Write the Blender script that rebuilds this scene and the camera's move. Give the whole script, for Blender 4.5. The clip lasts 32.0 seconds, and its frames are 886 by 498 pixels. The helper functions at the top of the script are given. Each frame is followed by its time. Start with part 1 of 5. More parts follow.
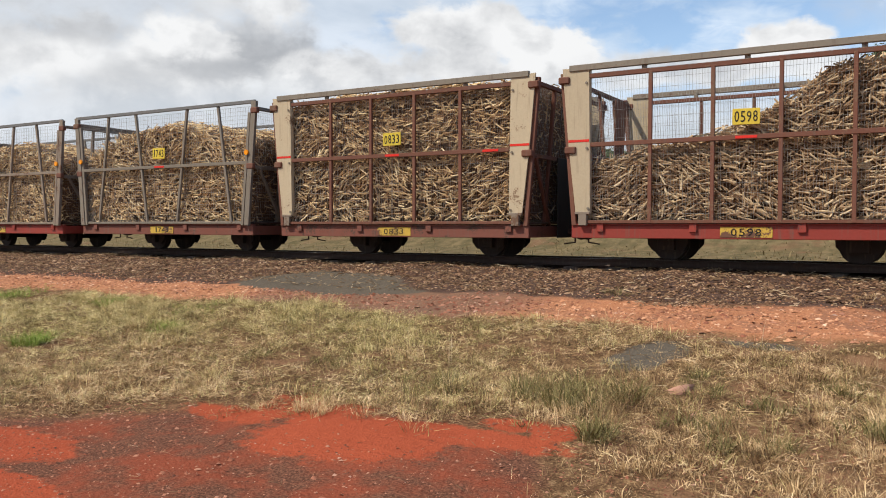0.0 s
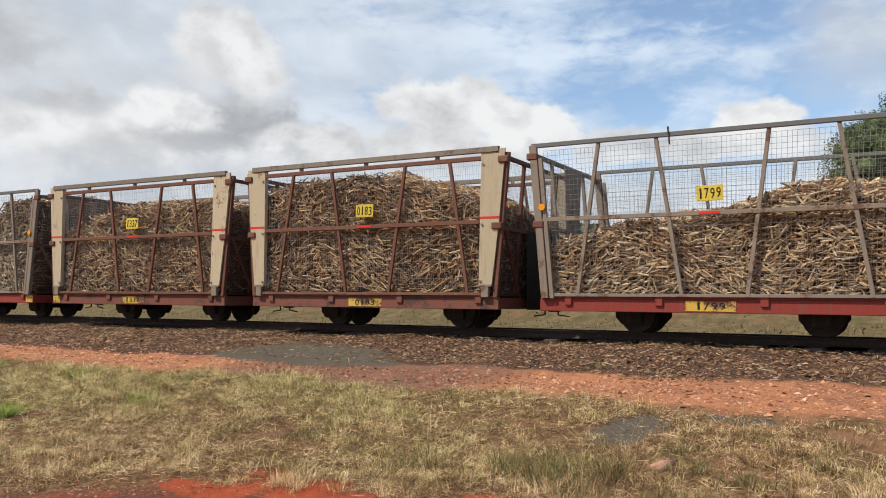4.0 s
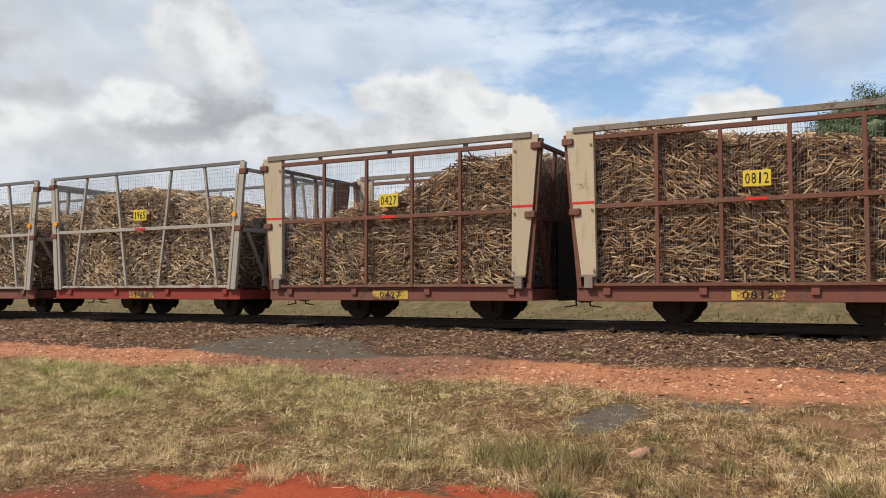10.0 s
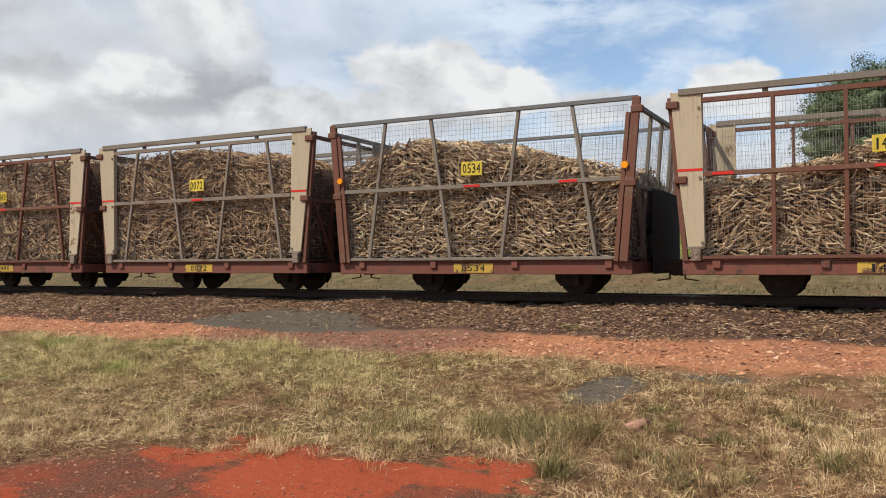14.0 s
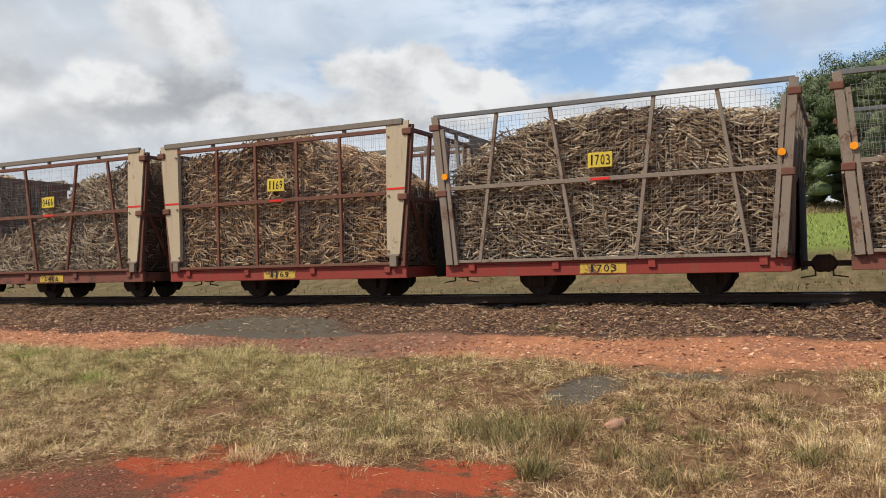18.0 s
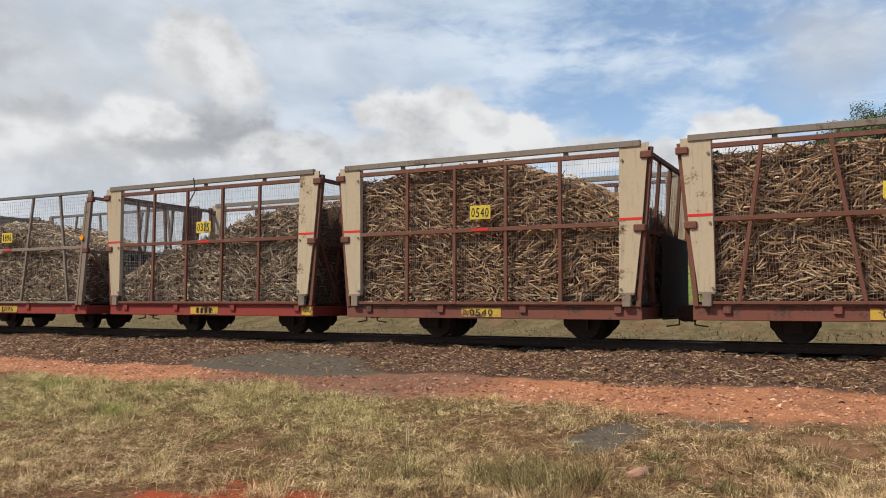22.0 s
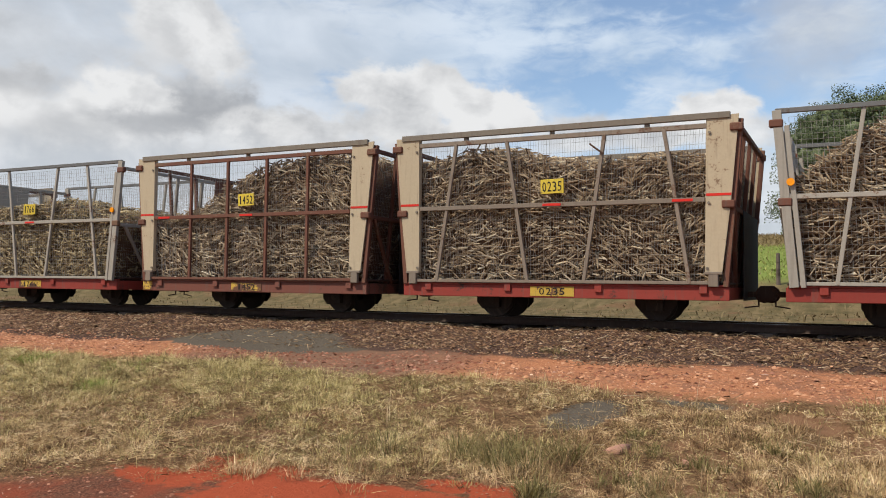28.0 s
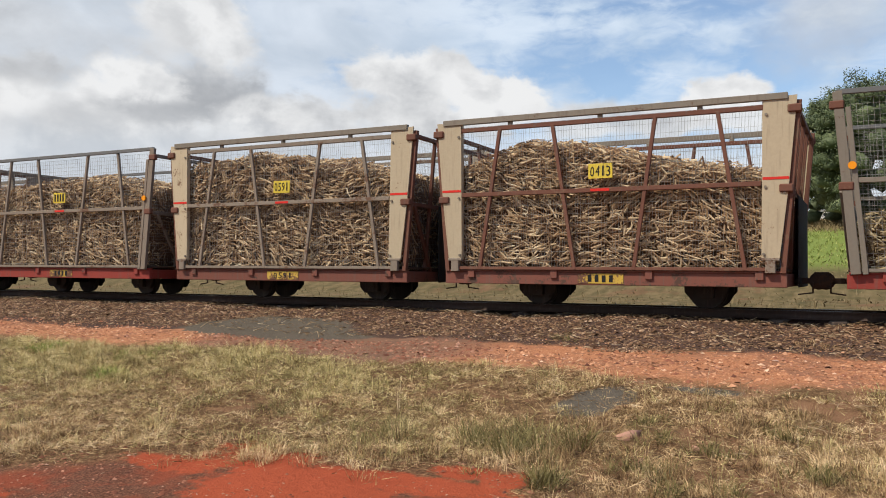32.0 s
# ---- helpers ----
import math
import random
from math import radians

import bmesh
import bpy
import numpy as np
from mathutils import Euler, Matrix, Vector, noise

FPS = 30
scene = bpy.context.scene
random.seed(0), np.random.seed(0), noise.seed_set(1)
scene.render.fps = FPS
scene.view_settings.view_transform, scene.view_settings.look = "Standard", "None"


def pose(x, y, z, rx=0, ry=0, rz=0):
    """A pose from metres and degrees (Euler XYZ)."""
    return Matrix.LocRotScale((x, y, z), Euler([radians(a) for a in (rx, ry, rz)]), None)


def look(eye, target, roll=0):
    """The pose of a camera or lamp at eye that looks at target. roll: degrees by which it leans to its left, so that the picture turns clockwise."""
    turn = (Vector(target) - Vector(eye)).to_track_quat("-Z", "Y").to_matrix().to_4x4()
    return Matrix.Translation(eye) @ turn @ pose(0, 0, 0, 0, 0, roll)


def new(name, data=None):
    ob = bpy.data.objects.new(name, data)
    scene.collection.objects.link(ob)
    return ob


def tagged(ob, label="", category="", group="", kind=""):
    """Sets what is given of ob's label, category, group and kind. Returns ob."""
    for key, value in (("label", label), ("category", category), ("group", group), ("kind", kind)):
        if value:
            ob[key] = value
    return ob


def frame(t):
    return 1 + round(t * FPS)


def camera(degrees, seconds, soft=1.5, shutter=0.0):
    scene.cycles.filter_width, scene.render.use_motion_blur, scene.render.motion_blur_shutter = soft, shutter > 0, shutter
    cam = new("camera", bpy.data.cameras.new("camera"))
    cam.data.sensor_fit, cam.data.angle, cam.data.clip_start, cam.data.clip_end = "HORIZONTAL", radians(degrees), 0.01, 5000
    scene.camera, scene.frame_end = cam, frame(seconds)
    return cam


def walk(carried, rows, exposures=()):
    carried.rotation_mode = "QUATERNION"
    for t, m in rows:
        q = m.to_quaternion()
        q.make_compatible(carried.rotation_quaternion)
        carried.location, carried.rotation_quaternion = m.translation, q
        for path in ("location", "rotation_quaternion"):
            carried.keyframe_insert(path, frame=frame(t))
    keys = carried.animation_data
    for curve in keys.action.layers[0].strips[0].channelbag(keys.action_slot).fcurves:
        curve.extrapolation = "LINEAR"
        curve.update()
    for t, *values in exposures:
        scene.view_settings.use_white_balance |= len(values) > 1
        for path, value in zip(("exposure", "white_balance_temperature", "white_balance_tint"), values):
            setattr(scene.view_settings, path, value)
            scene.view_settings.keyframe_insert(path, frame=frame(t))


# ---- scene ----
cam = camera(56.0, 32.0, soft=1.0)
EYE = 1.35
# seconds, tilt, roll and pan of the hand-held camera, which stays on its spot beside the line
walk(cam, [(t, pose(0, 0, EYE, rx, ry, rz)) for t, rx, ry, rz in (
    (0, 88.52, -0.13, 30.55), (0.5, 88.66, -0.09, 30.55), (1, 89.61, 0.13, 30.36), (1.5, 90.64, 0.40, 29.73), (2, 90.31, 0.51, 29.18),
    (2.5, 89.60, 0.24, 29.12), (3, 91.85, -0.31, 29.10), (3.5, 93.20, -0.72, 29.15), (4, 93.46, -0.48, 29.17), (4.5, 93.31, -0.36, 29.17),
    (6.5, 93.02, -0.27, 28.56), (7, 92.73, -0.28, 28.77), (7.5, 93.37, -0.41, 28.88), (8, 93.76, -0.19, 28.52), (8.5, 93.55, 0.01, 28.06),
    (9, 93.34, 0.13, 27.77), (9.5, 92.94, 0.12, 27.73), (10, 92.87, 0.06, 27.74), (10.5, 93.60, 0.06, 27.66), (11, 93.02, 0.01, 27.78),
    (11.5, 92.42, -0.13, 27.88), (12, 91.80, -0.16, 27.91), (12.5, 91.27, -0.10, 27.96), (13, 90.86, 0.03, 27.92), (13.5, 90.89, 0.13, 27.72),
    (14, 91.03, 0.23, 27.60), (14.5, 91.03, 0.22, 27.59), (16.5, 89.73, 0.23, 27.73), (17, 89.61, 0.26, 27.71), (17.5, 89.85, 0.82, 27.10),
    (18, 91.24, 1.30, 26.02), (18.5, 92.33, 1.26, 25.64), (19, 92.50, 1.16, 25.95), (19.5, 92.42, 0.95, 26.28), (20, 91.20, 0.14, 26.77),
    (20.5, 90.72, -0.44, 27.49), (21, 92.44, -0.34, 27.65), (21.5, 93.46, -0.23, 27.67), (22, 94.04, -0.25, 27.67), (22.5, 93.92, -0.24, 27.79),
    (23, 93.96, -0.19, 27.81), (23.5, 94.37, -0.19, 27.80), (24, 94.38, -0.18, 27.81), (24.5, 94.20, 0.02, 27.76), (26.5, 93.72, 0.03, 26.04),
    (27, 93.23, -0.38, 26.21), (27.5, 92.61, -0.70, 26.26), (28, 92.53, -0.70, 26.42), (28.5, 93.59, -0.85, 27.02), (29, 93.37, -0.82, 27.29),
    (29.5, 92.61, -0.69, 27.18), (30, 92.42, -0.64, 27.12), (30.5, 92.31, -0.53, 27.07), (31, 91.94, -0.45, 27.06), (31.5, 91.71, -0.46, 27.08),
    (32, 91.65, -0.46, 27.08))], [(0.0, 0.28), (1.0, 0.20), (3.0, 0.21), (9.0, 0.20), (14.0, 0.17), (20.0, 0.14), (23.0, 0.10), (28.0, 0.12), (32.0, 0.18)])

# ---- world and sun ----
SUN_ELEVATION, SUN_AZIMUTH = 49.0, 216.0
to_sun = Vector((math.sin(radians(SUN_AZIMUTH)) * math.cos(radians(SUN_ELEVATION)),
                 math.cos(radians(SUN_AZIMUTH)) * math.cos(radians(SUN_ELEVATION)), math.sin(radians(SUN_ELEVATION))))
sun_data = bpy.data.lights.new("sun", "SUN")
sun_data.energy, sun_data.angle, sun_data.color = 3.9, radians(1.0), (1.0, 0.91, 0.78)
sun = new("sun", sun_data)
sun.matrix_world = look((0, 0, 60), Vector((0, 0, 60)) - to_sun)


class Graph:
    """Short-hand for building a node tree."""

    def __init__(self, tree):
        self.tree = tree
        tree.nodes.clear()

    def add(self, kind, settings=None, **inputs):
        n = self.tree.nodes.new(kind)
        settings = settings or {}
        if "operation" in settings:
            n.operation = settings["operation"]
        if "use_clamp" in settings:
            n.use_clamp = settings["use_clamp"]
        if "interpolation_type" in settings:
            n.interpolation_type = settings["interpolation_type"]
        if "data_type" in settings:
            n.data_type = settings["data_type"]
        for key, value in inputs.items():
            self.put(n, key.replace("_", " "), value)
        return n

    def put(self, n, key, value):
        sock = n.inputs[int(key[1:])] if key[0] == "i" and key[1:].isdigit() else n.inputs[key]
        if isinstance(value, bpy.types.NodeSocket):
            self.tree.links.new(value, sock)
        else:
            sock.default_value = value

    def math(self, op, a, b=0.0, c=0.0, clamp=False):
        return self.add("ShaderNodeMath", {"operation": op, "use_clamp": clamp}, i0=a, i1=b, i2=c).outputs[0]

    def span(self, v, a, b, lo=0.0, hi=1.0):
        return self.add("ShaderNodeMapRange", {"interpolation_type": "SMOOTHSTEP"}, Value=v, From_Min=a, From_Max=b, To_Min=lo, To_Max=hi).outputs[0]

    def noise(self, vec, scale, detail=4.0, rough=0.55, distortion=0.0):
        return self.add("ShaderNodeTexNoise", None, Vector=vec, Scale=scale, Detail=detail, Roughness=rough, Distortion=distortion).outputs["Fac"]

    def mix(self, f, a, b):
        n = self.add("ShaderNodeMix", {"data_type": "RGBA"})
        for k, v in ((0, f), (6, a), (7, b)):
            if isinstance(v, bpy.types.NodeSocket):
                self.tree.links.new(v, n.inputs[k])
            else:
                n.inputs[k].default_value = (*v, 1) if isinstance(v, tuple) and len(v) == 3 else v
        return n.outputs[2]

    def ramp(self, f, *stops):
        n = self.add("ShaderNodeValToRGB", None, Fac=f)
        el = n.color_ramp.elements
        while len(el) < len(stops):
            el.new(0.5)
        for e, (p, c) in zip(el, stops):
            e.position, e.color = p, (*c, 1)
        return n.outputs[0]

    def scaled(self, vec, x, y, z):
        return self.add("ShaderNodeVectorMath", {"operation": "MULTIPLY"}, i0=vec, i1=(x, y, z)).outputs[0]


def make_sky():
    world = bpy.data.worlds.new("sky")
    scene.world = world
    world.use_nodes = True
    g = Graph(world.node_tree)
    sky = g.add("ShaderNodeTexSky")
    sky.sky_type, sky.sun_disc, sky.sun_elevation, sky.sun_rotation = "NISHITA", False, radians(SUN_ELEVATION), radians(SUN_AZIMUTH)
    sky.air_density, sky.dust_density, sky.ozone_density = 1.0, 0.6, 2.0
    way = g.add("ShaderNodeTexCoord").outputs["Generated"]
    axes = g.add("ShaderNodeSeparateXYZ", None, Vector=way).outputs
    blue = g.add("ShaderNodeVectorMath", {"operation": "SCALE"}, i0=sky.outputs[0], Scale=0.135).outputs[0]
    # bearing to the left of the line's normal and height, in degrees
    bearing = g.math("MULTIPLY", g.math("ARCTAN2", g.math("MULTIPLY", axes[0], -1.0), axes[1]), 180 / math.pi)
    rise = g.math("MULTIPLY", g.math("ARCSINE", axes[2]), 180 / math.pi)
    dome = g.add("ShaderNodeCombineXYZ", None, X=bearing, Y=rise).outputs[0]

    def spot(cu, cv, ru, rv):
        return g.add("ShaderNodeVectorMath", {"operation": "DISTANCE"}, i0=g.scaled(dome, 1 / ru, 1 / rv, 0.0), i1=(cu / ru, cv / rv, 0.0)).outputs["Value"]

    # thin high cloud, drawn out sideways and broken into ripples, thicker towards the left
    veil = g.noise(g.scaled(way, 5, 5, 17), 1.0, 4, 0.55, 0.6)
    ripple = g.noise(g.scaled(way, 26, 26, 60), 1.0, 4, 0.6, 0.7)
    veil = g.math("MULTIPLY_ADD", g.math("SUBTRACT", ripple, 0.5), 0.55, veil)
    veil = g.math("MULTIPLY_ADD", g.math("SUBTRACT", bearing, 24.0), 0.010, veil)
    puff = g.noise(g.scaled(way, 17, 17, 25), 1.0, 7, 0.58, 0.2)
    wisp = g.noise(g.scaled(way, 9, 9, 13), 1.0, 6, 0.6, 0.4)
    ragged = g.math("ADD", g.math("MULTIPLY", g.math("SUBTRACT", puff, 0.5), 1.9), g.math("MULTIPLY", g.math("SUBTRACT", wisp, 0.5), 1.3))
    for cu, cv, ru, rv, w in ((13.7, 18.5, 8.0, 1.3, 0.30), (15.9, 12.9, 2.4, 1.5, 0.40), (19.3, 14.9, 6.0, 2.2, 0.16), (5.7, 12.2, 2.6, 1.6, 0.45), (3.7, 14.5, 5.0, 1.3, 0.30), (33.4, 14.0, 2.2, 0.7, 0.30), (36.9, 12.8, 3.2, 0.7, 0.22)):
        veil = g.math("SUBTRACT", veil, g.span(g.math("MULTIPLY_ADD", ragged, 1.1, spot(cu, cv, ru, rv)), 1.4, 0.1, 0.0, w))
    veil = g.span(veil, 0.10, 0.60, 0.08, 0.97)
    pale = g.mix(g.span(g.noise(g.scaled(way, 7, 7, 15), 1.0, 5, 0.52, 0.3), 0.3, 0.7), (0.45, 0.52, 0.61), (0.64, 0.70, 0.78))
    clear = g.mix(g.span(g.noise(g.scaled(way, 9, 9, 19), 1.0, 5, 0.55, 0.3), 0.3, 0.7), (0.43, 0.545, 0.69), (0.63, 0.72, 0.83))
    pale = g.mix(g.span(bearing, 36.0, 20.0), pale, clear)
    total = g.mix(veil, blue, pale)
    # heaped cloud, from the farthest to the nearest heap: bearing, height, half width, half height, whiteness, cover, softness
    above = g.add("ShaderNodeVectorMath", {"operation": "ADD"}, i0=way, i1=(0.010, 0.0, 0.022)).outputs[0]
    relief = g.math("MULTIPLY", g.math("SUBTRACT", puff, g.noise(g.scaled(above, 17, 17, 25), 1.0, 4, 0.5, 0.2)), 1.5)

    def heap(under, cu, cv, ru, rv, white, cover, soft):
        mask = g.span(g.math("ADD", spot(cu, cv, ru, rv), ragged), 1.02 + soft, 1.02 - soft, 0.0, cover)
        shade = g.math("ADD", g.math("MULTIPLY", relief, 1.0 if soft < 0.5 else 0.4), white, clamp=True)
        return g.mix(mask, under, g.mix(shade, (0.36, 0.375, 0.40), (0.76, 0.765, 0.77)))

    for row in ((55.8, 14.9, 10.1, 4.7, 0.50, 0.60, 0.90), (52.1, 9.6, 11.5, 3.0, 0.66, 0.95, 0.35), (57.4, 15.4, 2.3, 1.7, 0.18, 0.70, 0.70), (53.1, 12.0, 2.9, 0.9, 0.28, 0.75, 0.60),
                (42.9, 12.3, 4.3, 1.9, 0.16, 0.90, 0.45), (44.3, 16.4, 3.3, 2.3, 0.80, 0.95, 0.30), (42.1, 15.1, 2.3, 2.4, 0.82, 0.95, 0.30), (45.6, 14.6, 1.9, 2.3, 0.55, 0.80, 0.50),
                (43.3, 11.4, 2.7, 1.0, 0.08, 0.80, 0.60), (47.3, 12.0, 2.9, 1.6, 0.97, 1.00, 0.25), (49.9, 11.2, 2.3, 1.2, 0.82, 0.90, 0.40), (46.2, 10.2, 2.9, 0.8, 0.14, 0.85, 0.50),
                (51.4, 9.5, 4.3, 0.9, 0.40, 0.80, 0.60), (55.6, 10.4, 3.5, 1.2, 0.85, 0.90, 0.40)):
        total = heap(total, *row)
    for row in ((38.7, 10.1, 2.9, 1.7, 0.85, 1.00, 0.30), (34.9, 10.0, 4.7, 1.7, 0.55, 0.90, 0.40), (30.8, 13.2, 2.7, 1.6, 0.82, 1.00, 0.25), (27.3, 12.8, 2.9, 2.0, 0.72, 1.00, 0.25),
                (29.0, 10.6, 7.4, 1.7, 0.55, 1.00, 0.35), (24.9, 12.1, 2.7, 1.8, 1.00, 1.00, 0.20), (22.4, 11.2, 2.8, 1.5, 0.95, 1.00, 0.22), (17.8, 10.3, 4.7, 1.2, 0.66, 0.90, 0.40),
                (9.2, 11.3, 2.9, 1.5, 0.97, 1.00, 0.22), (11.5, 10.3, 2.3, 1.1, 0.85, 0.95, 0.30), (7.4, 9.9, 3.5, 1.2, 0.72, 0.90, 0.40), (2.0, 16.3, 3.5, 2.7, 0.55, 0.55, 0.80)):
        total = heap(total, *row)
    # the low bank towards the horizon
    total = g.mix(g.span(g.math("MULTIPLY_ADD", ragged, 2.0, rise), 10.5, 6.5, 0.0, 0.92), total, g.mix(g.span(wisp, 0.35, 0.65), (0.50, 0.54, 0.59), (0.68, 0.71, 0.75)))
    total = g.mix(g.span(axes[2], 0.0, -0.05), total, (0.2, 0.17, 0.13))
    back = g.add("ShaderNodeBackground", None, Color=total, Strength=1.0)
    out = g.add("ShaderNodeOutputWorld")
    g.tree.links.new(back.outputs[0], out.inputs[0])


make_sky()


# ---- materials ----
def material(name, build):
    m = bpy.data.materials.new(name)
    m.use_nodes = True
    g = Graph(m.node_tree)
    bsdf = g.add("ShaderNodeBsdfPrincipled")
    out = g.add("ShaderNodeOutputMaterial")
    g.tree.links.new(bsdf.outputs[0], out.inputs[0])
    build(g, bsdf)
    return m


def bump(g, bsdf, height, strength=0.4, distance=0.01):
    g.put(bsdf, "Normal", g.add("ShaderNodeBump", None, Height=height, Strength=strength, Distance=distance).outputs[0])


def worn(name, paint, rust, amount, rough=0.6, metal=0.0, streak=1.0, grime=(0.12, 0.09, 0.07)):
    """Weathered paint or steel: a tone that varies from piece to piece, rust where it has worn, streaks of dirt."""
    def build(g, b):
        tc = g.add("ShaderNodeTexCoord").outputs["Object"]
        own = g.add("ShaderNodeObjectInfo").outputs["Random"]
        shift = g.add("ShaderNodeVectorMath", {"operation": "ADD"}, i0=tc, i1=g.add("ShaderNodeCombineXYZ", None, X=g.math("MULTIPLY", own, 40.0)).outputs[0]).outputs[0]
        big = g.noise(shift, 3.2, 5, 0.6)
        small = g.noise(shift, 34.0, 4, 0.65)
        drips = g.noise(g.scaled(shift, 26, 26, 2.2), 1.0, 3, 0.5)
        tone = g.mix(g.math("MULTIPLY_ADD", small, 0.6, g.math("MULTIPLY", own, 0.35)), tuple(c * 0.78 for c in paint), tuple(min(1, c * 1.16) for c in paint))
        wear = g.math("ADD", big, g.math("MULTIPLY", g.math("SUBTRACT", small, 0.5), 0.5))
        wear = g.math("ADD", wear, g.math("MULTIPLY", g.math("SUBTRACT", own, 0.5), 0.12))
        col = g.mix(g.span(wear, 0.74 - amount, 0.84 - amount), tone, g.mix(small, tuple(c * 0.6 for c in rust), rust))
        col = g.mix(g.math("MULTIPLY", g.span(drips, 0.52, 0.75), 0.45 * streak), col, grime)
        g.put(b, "Base Color", col)
        g.put(b, "Roughness", g.math("MULTIPLY_ADD", big, 0.25, rough - 0.1))
        b.inputs["Metallic"].default_value = metal
        b.inputs["Specular IOR Level"].default_value = 0.25
        bump(g, b, small, 0.25, 0.003)
    return material(name, build)


RUST = (0.13, 0.055, 0.035)
M_CREAM = worn("cream_paint", (0.46, 0.375, 0.255), (0.24, 0.15, 0.09), 0.10, 0.6, streak=0.8, grime=(0.22, 0.165, 0.11))
M_BROWN = worn("brown_oxide_steel", (0.15, 0.062, 0.040), (0.20, 0.115, 0.072), 0.16, 0.7)
M_DARK = worn("dark_rusty_steel", (0.06, 0.035, 0.026), (0.10, 0.05, 0.03), 0.2, 0.75)
M_GALV = worn("weathered_galvanised_steel", (0.205, 0.175, 0.138), (0.16, 0.105, 0.075), 0.12, 0.55, 0.15)
M_STEEL = worn("dull_blue_grey_steel", (0.150, 0.150, 0.146), (0.13, 0.095, 0.07), 0.08, 0.5, 0.15, streak=0.6)
M_SILVER = worn("silver_grey_paint", (0.37, 0.335, 0.28), (0.24, 0.15, 0.10), 0.12, 0.5, 0.15, streak=0.5)
M_TAN = worn("tan_rusted_steel", (0.225, 0.18, 0.138), (0.16, 0.085, 0.052), 0.16, 0.65)
M_APRON = worn("black_rubber", (0.040, 0.034, 0.030), (0.055, 0.043, 0.034), 0.1, 0.8, streak=0.3)
M_RED = worn("faded_red_paint", (0.26, 0.042, 0.030), (0.10, 0.045, 0.035), 0.14, 0.55)
M_SILLBROWN = worn("brown_red_sill_paint", (0.185, 0.066, 0.046), (0.10, 0.056, 0.040), 0.2, 0.65)
M_YELLOW = worn("yellow_sign_paint", (0.62, 0.46, 0.05), (0.32, 0.24, 0.08), 0.15, 0.55, streak=0.6)
M_FADED = worn("worn_yellow_paint", (0.55, 0.36, 0.06), (0.17, 0.08, 0.05), 0.26, 0.6, streak=0.8)
M_BLACK = worn("black_lettering", (0.012, 0.012, 0.012), (0.05, 0.04, 0.03), 0.05, 0.6, streak=0.1)
M_TAPE = worn("red_reflective_tape", (0.62, 0.03, 0.02), (0.25, 0.05, 0.03), 0.03, 0.35, streak=0.25)
M_AMBER = worn("amber_reflector_plastic", (0.85, 0.30, 0.01), (0.5, 0.2, 0.03), 0.02, 0.25, streak=0.15)
M_WIRE = worn("galvanised_wire", (0.31, 0.295, 0.27), (0.17, 0.125, 0.09), 0.12, 0.6, 0.1, streak=0.0)
M_WHEEL = worn("oily_black_iron", (0.045, 0.036, 0.031), (0.07, 0.048, 0.037), 0.1, 0.6)
M_RAIL = worn("rusty_rail", (0.075, 0.049, 0.038), (0.11, 0.066, 0.047), 0.2, 0.7)
M_RAILHEAD = worn("worn_rail_head", (0.25, 0.235, 0.22), (0.14, 0.10, 0.08), 0.05, 0.4, 0.8, streak=0.2)
M_SLEEPER = worn("old_timber_sleeper", (0.13, 0.10, 0.08), (0.07, 0.05, 0.04), 0.2, 0.85)


def islands(name, stops, rough=0.7, grain=60.0, blotch=0.0, clump=0.0):
    """For things made of many small loose pieces: each piece has a tone of its own, with grain."""
    def build(g, b):
        tc = g.add("ShaderNodeTexCoord").outputs["Object"]
        own = g.add("ShaderNodeNewGeometry").outputs["Random Per Island"]
        f = own
        if blotch:
            f = g.math("ADD", g.math("MULTIPLY", f, 0.68), g.math("MULTIPLY", g.math("SUBTRACT", g.noise(tc, 1.3, 2), 0.4), blotch))
            f = g.math("ADD", f, g.math("MULTIPLY", g.math("SUBTRACT", g.noise(tc, 8.0, 3), 0.5), blotch * 2.0))
        if clump:
            tufts = g.span(g.noise(tc, 6.0, 4, 0.6, 0.3), 0.34, 0.66)
            wide = g.noise(tc, 0.9, 3)
            f = g.math("ADD", g.math("MULTIPLY", own, 1.0 - clump), g.math("MULTIPLY", g.math("ADD", tufts, g.math("MULTIPLY", g.math("SUBTRACT", wide, 0.5), 0.8)), clump))
        col = g.ramp(f, *stops)
        small = g.noise(tc, grain, 3, 0.6)
        n = g.add("ShaderNodeHueSaturation", None, Color=col, Value=g.math("MULTIPLY_ADD", small, 0.9, 0.55))
        g.put(b, "Base Color", n.outputs[0])
        b.inputs["Roughness"].default_value = rough
        b.inputs["Specular IOR Level"].default_value = 0.15
        bump(g, b, small, 0.2, 0.004)
    return material(name, build)


CANE_BROWN = islands("cane_billets_brown", ((0.0, (0.115, 0.055, 0.029)), (0.22, (0.235, 0.132, 0.068)), (0.48, (0.40, 0.258, 0.138)), (0.72, (0.57, 0.415, 0.24)), (0.92, (0.81, 0.675, 0.465)), (1.0, (0.36, 0.33, 0.155))), 0.65, 50, 0.30)
CANE_STRAW = islands("cane_billets_straw", ((0.0, (0.130, 0.069, 0.037)), (0.22, (0.27, 0.166, 0.088)), (0.47, (0.45, 0.314, 0.180)), (0.71, (0.63, 0.485, 0.303)), (0.92, (0.83, 0.735, 0.55)), (1.0, (0.36, 0.355, 0.145))), 0.65, 50, 0.30)
